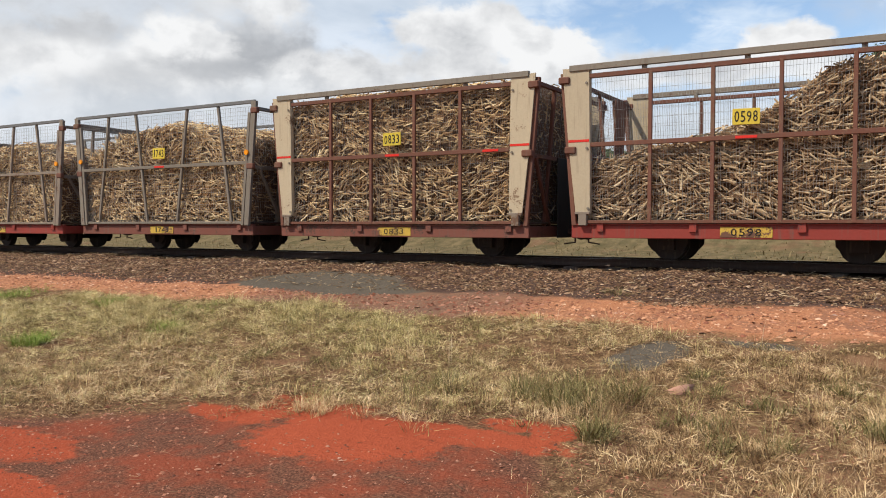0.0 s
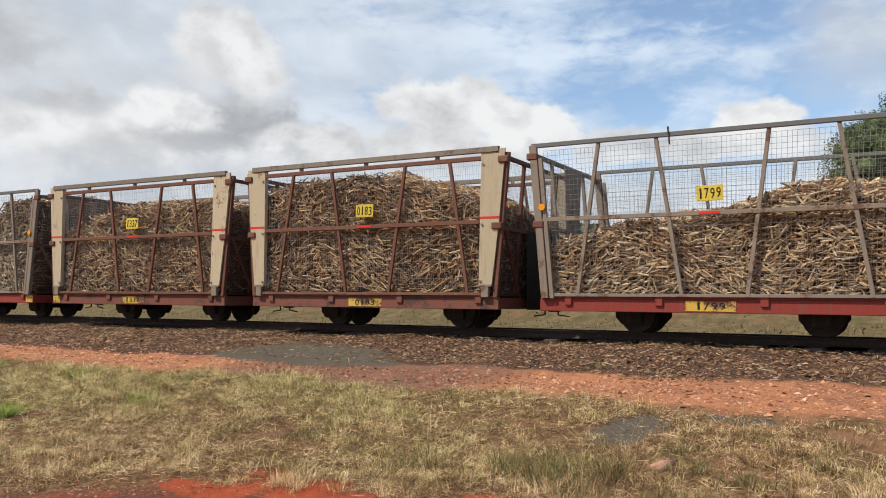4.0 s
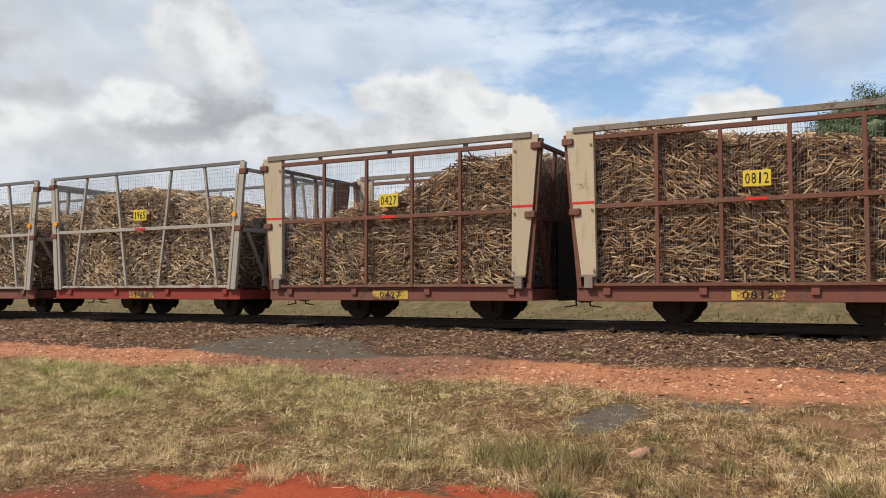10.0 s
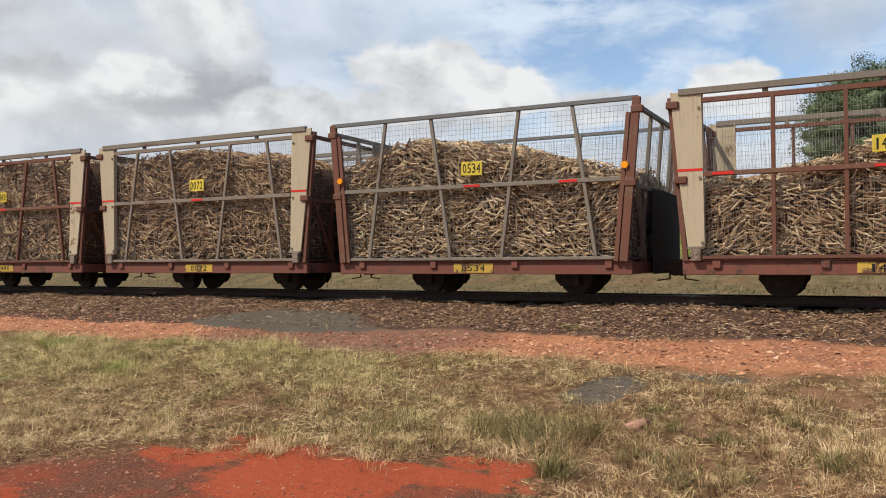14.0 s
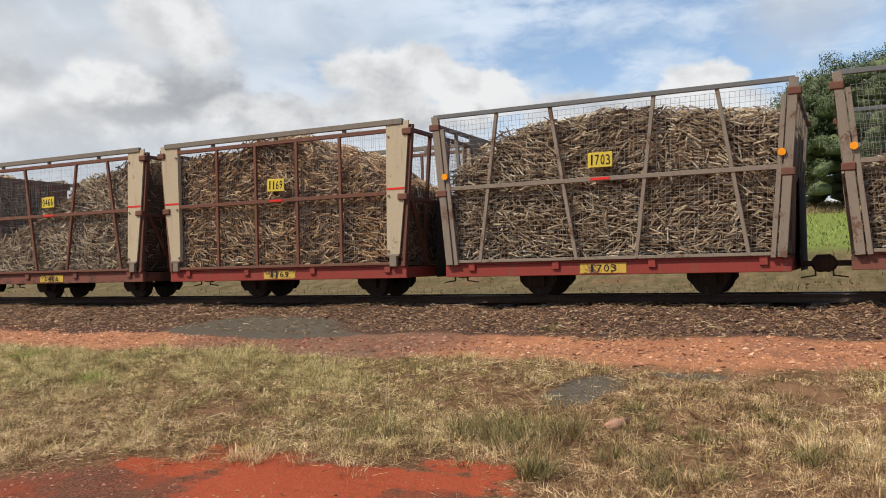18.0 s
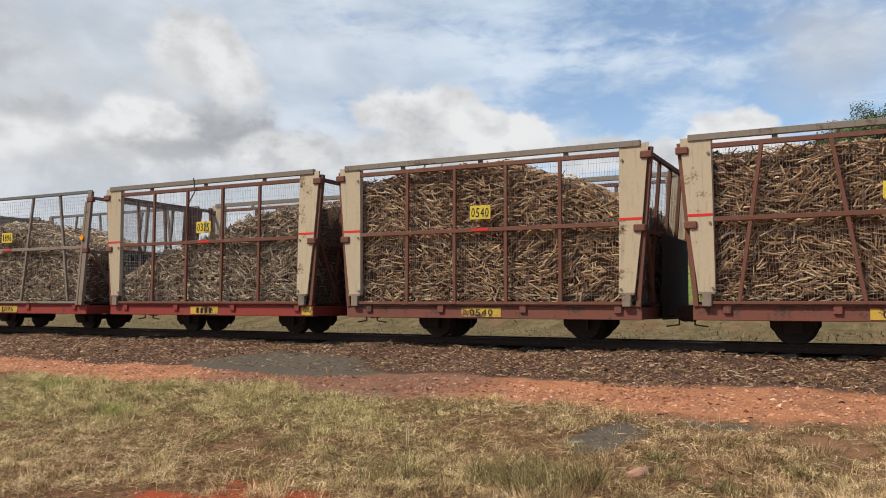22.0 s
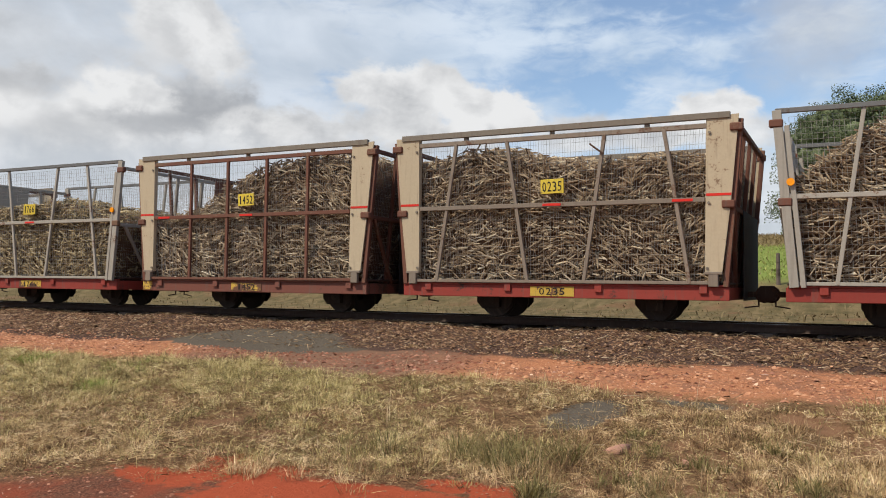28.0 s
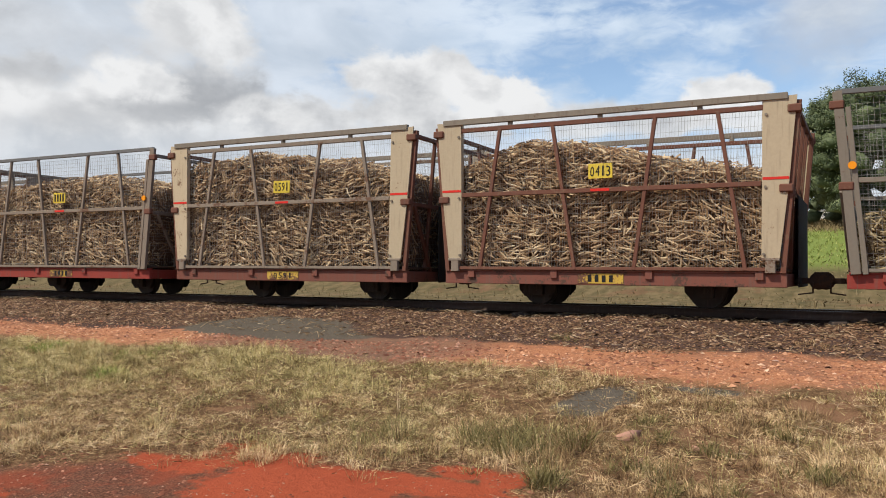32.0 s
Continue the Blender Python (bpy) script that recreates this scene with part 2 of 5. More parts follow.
CANE_GOLD = islands("cane_billets_golden", ((0.0, (0.185, 0.098, 0.048)), (0.2, (0.35, 0.212, 0.104)), (0.44, (0.55, 0.380, 0.195)), (0.68, (0.72, 0.55, 0.32)), (0.90, (0.90, 0.78, 0.555)), (1.0, (0.42, 0.40, 0.16))), 0.65, 50, 0.30)
CANE_GREEN = islands("cane_billets_greenish", ((0.0, (0.085, 0.056, 0.028)), (0.22, (0.185, 0.132, 0.065)), (0.47, (0.33, 0.250, 0.134)), (0.72, (0.50, 0.405, 0.235)), (0.92, (0.77, 0.685, 0.485)), (1.0, (0.31, 0.34, 0.115))), 0.65, 50, 0.30)
CANE_OLIVE = islands("cane_billets_olive", ((0.0, (0.105, 0.066, 0.040)), (0.22, (0.21, 0.144, 0.086)), (0.47, (0.355, 0.265, 0.165)), (0.70, (0.52, 0.425, 0.29)), (0.88, (0.80, 0.72, 0.565)), (1.0, (0.31, 0.32, 0.145))), 0.65, 50, 0.30)
# dark brown for the heap's core: shade in the gaps between billets, as colour
M_CORE = islands("shaded_cane_core", ((0.0, (0.095, 0.053, 0.031)), (1.0, (0.145, 0.084, 0.050))), 0.9, 30)
M_BALLAST = islands("ballast_stone", ((0.0, (0.040, 0.020, 0.012)), (0.25, (0.105, 0.054, 0.031)), (0.5, (0.185, 0.102, 0.058)), (0.78, (0.29, 0.176, 0.106)), (1.0, (0.52, 0.37, 0.25))), 0.85, 40, 0.0, 0.25)
M_GRAVEL = islands("orange_gravel_stone", ((0.0, (0.13, 0.050, 0.029)), (0.2, (0.33, 0.135, 0.070)), (0.55, (0.50, 0.235, 0.125)), (0.85, (0.58, 0.31, 0.18)), (1.0, (0.74, 0.53, 0.38))), 0.85, 40, 0.0, 0.25)
M_PEBBLE = islands("mixed_pebbles", ((0.0, (0.11, 0.042, 0.027)), (0.35, (0.27, 0.10, 0.058)), (0.65, (0.40, 0.20, 0.13)), (0.82, (0.62, 0.50, 0.42)), (1.0, (0.75, 0.66, 0.58))), 0.85, 40, 0.1)
M_LITTER = islands("dry_cane_litter", ((0.0, (0.13, 0.078, 0.044)), (0.6, (0.28, 0.182, 0.100)), (0.9, (0.44, 0.32, 0.19)), (1.0, (0.66, 0.53, 0.36))), 0.75, 40)
M_GRASS = islands("dry_grass_blades", ((0.0, (0.065, 0.034, 0.017)), (0.2, (0.15, 0.085, 0.042)), (0.42, (0.30, 0.190, 0.093)), (0.62, (0.50, 0.34, 0.175)), (0.82, (0.72, 0.52, 0.295)), (1.0, (0.86, 0.68, 0.43))), 0.7, 30, 0.0, 0.52)
M_TURF = islands("yellow_green_grass_blades", ((0.0, (0.065, 0.052, 0.021)), (0.22, (0.205, 0.165, 0.064)), (0.45, (0.41, 0.335, 0.138)), (0.66, (0.61, 0.505, 0.235)), (0.84, (0.75, 0.61, 0.31)), (1.0, (0.84, 0.70, 0.43))), 0.7, 30, 0.0, 0.52)
M_THATCH = islands("tan_grass_blades", ((0.0, (0.17, 0.128, 0.066)), (0.4, (0.20, 0.152, 0.079)), (0.75, (0.225, 0.172, 0.090)), (1.0, (0.19, 0.166, 0.076))), 0.8, 20, 0.3)
M_TUFT = islands("green_grass_blades", ((0.0, (0.065, 0.052, 0.021)), (0.3, (0.15, 0.128, 0.046)), (0.55, (0.25, 0.21, 0.082)), (0.8, (0.40, 0.32, 0.155)), (1.0, (0.56, 0.45, 0.25))), 0.6, 30, 0.3)
M_FRESH = islands("fresh_green_grass", ((0.0, (0.13, 0.20, 0.03)), (0.5, (0.24, 0.33, 0.055)), (1.0, (0.42, 0.43, 0.14))), 0.6, 30, 0.2)
M_FIELD = islands("tall_field_grass", ((0.0, (0.18, 0.21, 0.05)), (0.5, (0.25, 0.285, 0.075)), (0.8, (0.32, 0.33, 0.105)), (1.0, (0.42, 0.39, 0.16))), 0.7, 10, 0.6)
M_LEAF = islands("dark_tree_leaves", ((0.0, (0.065, 0.085, 0.045)), (0.5, (0.115, 0.142, 0.070)), (0.85, (0.16, 0.19, 0.092)), (1.0, (0.23, 0.24, 0.125))), 0.55, 5, 0.3)
M_BARK = worn("grey_brown_bark", (0.13, 0.10, 0.075), (0.07, 0.05, 0.04), 0.2, 0.9)
M_WALL = worn("pale_wall_paint", (0.62, 0.60, 0.56), (0.4, 0.36, 0.3), 0.03, 0.7, streak=0.3)
M_ROOF = worn("grey_roof_sheet", (0.34, 0.35, 0.36), (0.22, 0.2, 0.18), 0.05, 0.5, streak=0.3)
M_GLASS = worn("dark_window_glass", (0.03, 0.035, 0.04), (0.03, 0.03, 0.03), 0.0, 0.15, streak=0.0)
M_PINK = worn("pinkish_stone", (0.50, 0.27, 0.19), (0.36, 0.17, 0.11), 0.1, 0.85, streak=0.2, grime=(0.3, 0.12, 0.07))


def ground_material():
    def build(g, b):
        tc = g.add("ShaderNodeTexCoord").outputs["Object"]
        x, y, _ = g.add("ShaderNodeSeparateXYZ", None, Vector=tc).outputs
        big, mid, fine, grit = (g.noise(tc, s, 5, 0.6) for s in (0.55, 2.6, 14.0, 70.0))
        edge = g.math("ADD", y, g.math("ADD", g.math("MULTIPLY", g.math("SUBTRACT", mid, 0.5), 0.55), g.math("MULTIPLY", g.math("SUBTRACT", big, 0.5), 0.5)))
        # soil and thatch under the grass
        thatch = g.ramp(g.math("MULTIPLY_ADD", fine, 0.45, g.math("MULTIPLY", grit, 0.6)), (0.40, (0.055, 0.028, 0.015)), (0.54, (0.15, 0.086, 0.043)), (0.68, (0.38, 0.25, 0.13)))
        thatch = g.mix(g.span(g.math("ADD", mid, g.span(x, -2.6, -0.2, 0.0, 0.11)), 0.52, 0.70), thatch, g.mix(grit, (0.14, 0.068, 0.038), (0.30, 0.170, 0.095)))
        # red earth, bare, with a darker stony part nearer by
        red = g.mix(g.math("MULTIPLY_ADD", fine, 0.6, g.math("MULTIPLY", grit, 0.4)), (0.255, 0.050, 0.023), (0.405, 0.094, 0.044))
        stony = g.mix(g.span(grit, 0.35, 0.7), (0.080, 0.036, 0.023), (0.225, 0.100, 0.062))
        left = g.math("MAXIMUM", g.math("MULTIPLY", g.math("ADD", x, 3.7), -0.72), 0.0)
        bare = g.span(g.math("ADD", g.math("ADD", edge, left), g.math("MULTIPLY", g.span(x, -2.1, -0.5), 3.0)), 4.50, 4.10)
        patch = None
        for cx, cy, rx, ry in ((-3.95, 3.98, 0.38, 0.15), (-3.66, 4.25, 0.26, 0.26), (-3.28, 4.15, 0.24, 0.30), (-2.88, 3.80, 0.60, 0.36), (-2.25, 4.10, 0.55, 0.17), (-2.08, 4.42, 0.22, 0.12), (-1.80, 4.36, 0.18, 0.16), (-3.05, 3.58, 0.36, 0.18), (-4.6, 2.85, 0.50, 0.26), (-3.9, 2.42, 0.34, 0.14)):
            q = g.add("ShaderNodeVectorMath", {"operation": "DISTANCE"}, i0=g.scaled(tc, 1 / rx, 1 / ry, 0.0), i1=(cx / rx, cy / ry, 0)).outputs["Value"]
            patch = g.math("MINIMUM", patch, q) if patch else q
        patch = g.span(g.math("ADD", patch, g.math("MULTIPLY", g.math("SUBTRACT", g.noise(tc, 8.0, 6, 0.75), 0.5), 1.7)), 1.20, 0.86)
        col = g.mix(bare, thatch, g.mix(g.math("MULTIPLY", g.span(g.math("MULTIPLY_ADD", fine, 0.14, g.math("MULTIPLY", mid, 0.86)), 0.42, 0.62), 0.9), stony, g.mix(grit, (0.17, 0.042, 0.022), (0.31, 0.080, 0.042))))
        col = g.mix(patch, col, red)
        # orange gravel track along the line
        orange = g.mix(g.span(grit, 0.3, 0.7), (0.33, 0.125, 0.058), (0.52, 0.25, 0.135))
        orange = g.mix(g.math("MULTIPLY", g.span(g.math("MULTIPLY_ADD", fine, 0.5, g.math("MULTIPLY", mid, 0.6)), 0.5, 0.66), 0.7), orange, (0.22, 0.11, 0.072))
        orange = g.mix(g.math("MULTIPLY", g.span(g.math("ABSOLUTE", g.math("ADD", x, 5.6)), 2.4, 1.0), 0.75), orange, (0.15, 0.100, 0.073))
        col = g.mix(g.span(edge, 7.15, 7.45), col, orange)
        bed = g.mix(g.span(grit, 0.3, 0.7), (0.045, 0.028, 0.022), (0.13, 0.08, 0.062))
        toe = g.math("ADD", y, g.math("MULTIPLY", g.math("SUBTRACT", mid, 0.5), 0.4))
        toe = g.math("SUBTRACT", toe, g.math("MULTIPLY", g.span(x, -12.0, -3.0), 0.42))
        col = g.mix(g.span(toe, 8.40, 8.58), col, bed)
        # spills of fine blue-grey gravel
        grey = g.mix(g.span(grit, 0.3, 0.75), (0.082, 0.067, 0.052), (0.160, 0.136, 0.105))
        spill = None
        for cx, cy, rx, ry in ((-7.3, 9.0, 1.35, 0.72), (-6.3, 8.75, 0.8, 0.42), (-1.95, 6.15, 0.22, 0.30), (-1.88, 6.55, 0.24, 0.32), (-1.2, 7.05, 0.3, 0.12)):
            q = g.add("ShaderNodeVectorMath", {"operation": "DISTANCE"}, i0=g.scaled(tc, 1 / rx, 1 / ry, 0.0), i1=(cx / rx, cy / ry, 0)).outputs["Value"]
            spill = g.math("MINIMUM", spill, q) if spill else q
        spill = g.span(g.math("ADD", spill, g.math("MULTIPLY", g.math("SUBTRACT", g.noise(tc, 4.0, 5, 0.65), 0.5), 0.9)), 1.12, 0.92)
        col = g.mix(spill, col, grey)
        # the field beyond the line
        field = g.mix(mid, (0.13, 0.105, 0.045), (0.26, 0.20, 0.095))
        field = g.mix(g.span(y, 41.0, 38.5), field, g.mix(fine, (0.13, 0.18, 0.04), (0.22, 0.26, 0.07)))
        streaks = g.noise(g.scaled(tc, 3.2, 0.5, 1.0), 1.0, 5, 0.65)
        verge = g.ramp(g.math("MULTIPLY_ADD", mid, 0.5, g.math("MULTIPLY", streaks, 0.5)), (0.36, (0.085, 0.072, 0.033)), (0.48, (0.128, 0.098, 0.048)), (0.60, (0.19, 0.140, 0.072)))
        verge = g.mix(g.span(big, 0.56, 0.70, 0.0, 0.6), verge, (0.20, 0.098, 0.058))
        field = g.mix(g.span(y, 27.5, 25.5), field, verge)
        col = g.mix(g.span(edge, 13.0, 13.8), col, field)
        g.put(b, "Base Color", col)
        b.inputs["Roughness"].default_value = 0.95
        b.inputs["Specular IOR Level"].default_value = 0.06
        bump(g, b, g.math("MULTIPLY_ADD", grit, 0.5, fine), 0.7, 0.03)
    return material("red_earth_and_gravel", build)


M_GROUND = ground_material()


# ---- ground and line ----
RAIL_TOP, TRACK_Y, GAUGE = 0.93, 11.29, 0.61
PROFILE_Y = (-3000, -50, 0, 3.2, 4.75, 7.5, 8.9, 10.22, 12.36, 13.4, 16, 23, 27, 40, 48, 60, 120, 420, 3000)
PROFILE_Z = (-0.05, -0.05, 0, 0.10, 0.20, 0.475, 0.55, 0.79, 0.79, 0.56, 0.5, 0.75, 1.75, 3.35, 4.2, 5.0, 8.7, 26.5, 28)
rng = np.random.default_rng(7)


def lumps(x, y):
    """Small unevenness of the ground, smooth in x and y."""
    return (0.022 * np.sin(1.7 * x + 0.6 * np.sin(1.1 * y)) * np.sin(1.9 * y + 0.5) + 0.013 * np.sin(4.3 * x + 1.3 * y) * np.sin(3.7 * y - 0.8 * x)
            + 0.007 * np.sin(9.1 * x - 2.0 * y) * np.sin(8.3 * y + 1.7 * x))


def ground_z(x, y):
    near = np.clip((60 - np.abs(x)) / 30, 0, 1) * np.clip((40 - np.abs(y - 8)) / 20, 0, 1)
    return np.interp(y, PROFILE_Y, PROFILE_Z) + lumps(x, y) * near


def mesh_from(name, verts, faces, mat, smooth=False):
    """A mesh from an array of corners and an array of faces that all have the same number of corners."""
    me = bpy.data.meshes.new(name)
    verts, faces = np.asarray(verts, np.float32), np.asarray(faces, np.int32)
    k = faces.shape[1]
    me.vertices.add(len(verts))
    me.vertices.foreach_set("co", verts.ravel())
    me.loops.add(faces.size)
    me.loops.foreach_set("vertex_index", faces.ravel())
    me.polygons.add(len(faces))
    me.polygons.foreach_set("loop_start", np.arange(0, faces.size, k, dtype=np.int32))
    if smooth:
        me.polygons.foreach_set("use_smooth", np.ones(len(faces), bool))
    me.materials.append(mat)
    me.update(calc_edges=True)
    return me


def grid_faces(nx, ny):
    i, j = np.meshgrid(np.arange(nx - 1), np.arange(ny - 1), indexing="ij")
    a = (i * ny + j).ravel()
    return np.stack([a, a + ny, a + ny + 1, a + 1], 1)


def make_ground():
    xs = np.r_[-3000, -1000, -400, -150, -80, -50, np.arange(-34, -16, 0.6), np.arange(-16, 4, 0.11), np.arange(4, 34, 0.8), 50, 80, 150, 400, 1000, 3000]
    ys = np.r_[-3000, -800, -200, -60, -30, np.arange(-14, 1.5, 0.8), np.arange(1.5, 14, 0.09), np.arange(14, 60, 1.5), 80, 120, 200, 300, 420, 700, 1500, 3000]
    x, y = np.meshgrid(xs, ys, indexing="ij")
    v = np.stack([x, y, ground_z(x, y)], -1).reshape(-1, 3)
    ob = new("ground", mesh_from("ground", v, grid_faces(len(xs), len(ys)), M_GROUND, True))
    tagged(ob, "red earth with dry grass, orange gravel track and stony railway bed", "ground", kind="structure")


make_ground()


def prism_cloud(at, along, side, length, r, sides=4, taper=1.0, caps=True, embedded=False):
    """Many short rods: centres, unit directions, unit side vectors, lengths and radii, as arrays. Quads only. embedded: without the face that lies in the heap."""
    n = len(at)
    other = np.cross(along, side)
    ang = np.arange(sides) * 2 * np.pi / sides + (0.0 if embedded else 0.4)
    ring = side[:, None] * np.cos(ang)[None, :, None] + other[:, None] * np.sin(ang)[None, :, None]
    a = (at - along * length[:, None] / 2)[:, None] + ring * r[:, None, None]
    b = (at + along * length[:, None] / 2)[:, None] + ring * (r * taper)[:, None, None]
    v = np.concatenate([a, b], 1).reshape(-1, 3)
    k = np.arange(sides)
    f = np.stack([k, (k + 1) % sides, (k + 1) % sides + sides, k + sides], 1)
    if embedded:
        f = f[[0, 2]]
    if caps and sides == 4:
        f = np.concatenate([f, [[3, 2, 1, 0], [4, 5, 6, 7]]])
    f = (f[None] + (np.arange(n) * 2 * sides)[:, None, None]).reshape(-1, 4)
    return v, f


def unit(v):
    return v / np.maximum(np.linalg.norm(v, axis=-1, keepdims=True), 1e-9)


ICO = np.array([(0, 0, 1), (0.894, 0, 0.447), (0.276, 0.851, 0.447), (-0.724, 0.526, 0.447), (-0.724, -0.526, 0.447), (0.276, -0.851, 0.447),
                (0.724, 0.526, -0.447), (-0.276, 0.851, -0.447), (-0.894, 0, -0.447), (-0.276, -0.851, -0.447), (0.724, -0.526, -0.447), (0, 0, -1)])
ICO_F = np.array([(0, 1, 2), (0, 2, 3), (0, 3, 4), (0, 4, 5), (0, 5, 1), (1, 6, 2), (2, 7, 3), (3, 8, 4), (4, 9, 5), (5, 10, 1),
                  (6, 7, 2), (7, 8, 3), (8, 9, 4), (9, 10, 5), (10, 6, 1), (11, 7, 6), (11, 8, 7), (11, 9, 8), (11, 10, 9), (11, 6, 10)])


OCT = np.array([(1, 0, 0), (0, 1, 0), (-1, 0, 0), (0, -1, 0), (0, 0, 1), (0, 0, -1)], float)
OCT_F = np.array([(0, 1, 4), (1, 2, 4), (2, 3, 4), (3, 0, 4), (1, 0, 5), (2, 1, 5), (3, 2, 5), (0, 3, 5)])


def stones(name, x, y, size, mat, sink=0.3, flat=0.7, small=False):
    n = len(x)
    shape, shape_f = (OCT, OCT_F[:4]) if small else (ICO, ICO_F)
    v = shape[None] * (1 + rng.uniform(-0.32, 0.32, (n, len(shape), 1))) * size[:, None, None]
    v = v * np.stack([rng.uniform(0.8, 1.4, n), rng.uniform(0.7, 1.1, n), rng.uniform(flat * 0.7, flat * 1.2, n)], 1)[:, None]
    c, s = np.cos(a := rng.uniform(0, 6.28, n))[:, None], np.sin(a)[:, None]
    tilt = rng.uniform(-0.5, 0.5, n)[:, None]
    vx, vy, vz = v[..., 0], v[..., 1], v[..., 2]
    vx, vz = vx * np.cos(tilt) - vz * np.sin(tilt), vx * np.sin(tilt) + vz * np.cos(tilt)
    v = np.stack([x[:, None] + vx * c - vy * s, y[:, None] + vx * s + vy * c, (ground_z(x, y) + size * flat * (1 - sink))[:, None] * 1 + vz - size[:, None] * (0.27 if small else 0.25)], -1)
    f = (shape_f[None] + (np.arange(n) * len(shape))[:, None, None]).reshape(-1, 3)
    return mesh_from(name, v.reshape(-1, 3), f, mat)


def make_stones():
    n = 46000
    x, y = rng.uniform(-17.5, 2.5, n), rng.uniform(8.6, 10.8, n)
    keep = (y > 8.95 + 0.25 * np.sin(2.1 * x) * np.sin(0.7 * x) + rng.uniform(-0.15, 0.15, n)) & ~(((x + 7.2) / 1.5) ** 2 + ((y - 9.0) / 0.72) ** 2 < rng.uniform(0.75, 1.1, n))
    x, y = x[keep], y[keep]
    ob = new("ballast_stones", stones("ballast_stones", x, y, np.minimum(rng.gamma(2.2, 0.0044, len(x)) + 0.0055, 0.038), M_BALLAST, 0.35, 0.6, True))
    tagged(ob, "brown broken ballast stones heaped along the rails", "ballast", kind="stuff")
    n = 1800
    x, y = rng.uniform(-17.5, 2.5, n), rng.uniform(11.6, 12.9, n)
    tagged(new("ballast_stones", stones("ballast_far", x, y, rng.uniform(0.022, 0.045, n), M_BALLAST, 0.35, 0.6, True)), "brown broken ballast stones behind the rails", "ballast", kind="stuff")
    n = 17000
    x, y = rng.uniform(-16, 2.5, n), rng.normal(8.05, 0.46, n)
    k = (y > 7.1) & (y < 9.2) & ~((x > -8.8) & (x < -5.2) & (y > 8.45))
    x, y = x[k], y[k]
    dull = (np.abs(x + 5.6) < 2.0) | (rng.random(len(x)) < 0.2)
    for who, mat, label in ((~dull, M_GRAVEL, "loose orange gravel scattered on the dirt track"), (dull, M_PEBBLE, "loose pale and brown gravel scattered on the dirt track")):
        ob = new("track_gravel", stones("track_gravel", x[who], y[who], np.minimum(rng.gamma(1.3, 0.0055, who.sum()) + 0.0045, 0.045), mat, 0.5, 0.6, True))
        tagged(ob, label, "gravel", kind="stuff")
    n = 11000
    x, y = rng.uniform(-6.5, 0.5, n), rng.uniform(2.0, 4.7, n)
    k = ~(((x + 3.0) / 1.2) ** 2 + ((y - 4.05) / 0.38) ** 2 < rng.uniform(0.8, 1.2, n)) | (rng.random(n) < 0.06)
    ob = new("loose_pebbles", stones("loose_pebbles", x[k], y[k], rng.gamma(1.5, 0.0026, k.sum()) + 0.0025, M_PEBBLE, 0.5, 0.6, True))
    tagged(ob, "small pebbles scattered over the dark red earth", "pebbles", kind="stuff")
    # single stones that stand out
    for x, y, s in ((-1.41, 5.45, 0.088), (-1.22, 5.0, 0.03), (-0.95, 5.3, 0.028)):
        me = stones("stone", np.array([0.0]), np.array([0.0]), np.array([s]), M_PINK, 0.5, 0.55)
        ob = new("stone", me)
        ob.location = (x, y, float(ground_z(np.array(x), np.array(y))) - float(ground_z(np.array(0.0), np.array(0.0))))
        tagged(ob, "pale pinkish stone lying in the grass", "stone", group="loose stones")


make_stones()


def litter(name, n, x0, x1, y0, y1, lo, hi, thick, label):
    x, y = rng.uniform(x0, x1, n), rng.uniform(y0, y1, n)
    a = rng.uniform(0, np.pi, n)
    along = unit(np.stack([np.cos(a), np.sin(a), rng.normal(0, 0.25, n)], 1))
    side = unit(np.cross(along, np.tile([0.0, 0, 1], (n, 1))))
    at = np.stack([x, y, ground_z(x, y) + 0.03], 1)
    v, f = prism_cloud(at, along, side, rng.uniform(lo, hi, n) * rng.uniform(0.4, 1, n), rng.uniform(0.4, 1.0, n) * thick)
    tagged(new(name, mesh_from(name, v, f, M_LITTER)), label, "litter", kind="stuff")


litter("cane_litter", 4800, -17, 2.5, 8.75, 10.7, 0.03, 0.17, 0.0046, "dry cane leaves and stalks fallen on the ballast")
litter("straw_litter", 2200, -12, 2.0, 4.2, 7.3, 0.05, 0.24, 0.0024, "dry straw lying in the grass")
litter("straw_scraps", 260, -6, 1.0, 2.4, 4.5, 0.02, 0.11, 0.0016, "scraps of straw on the red earth")


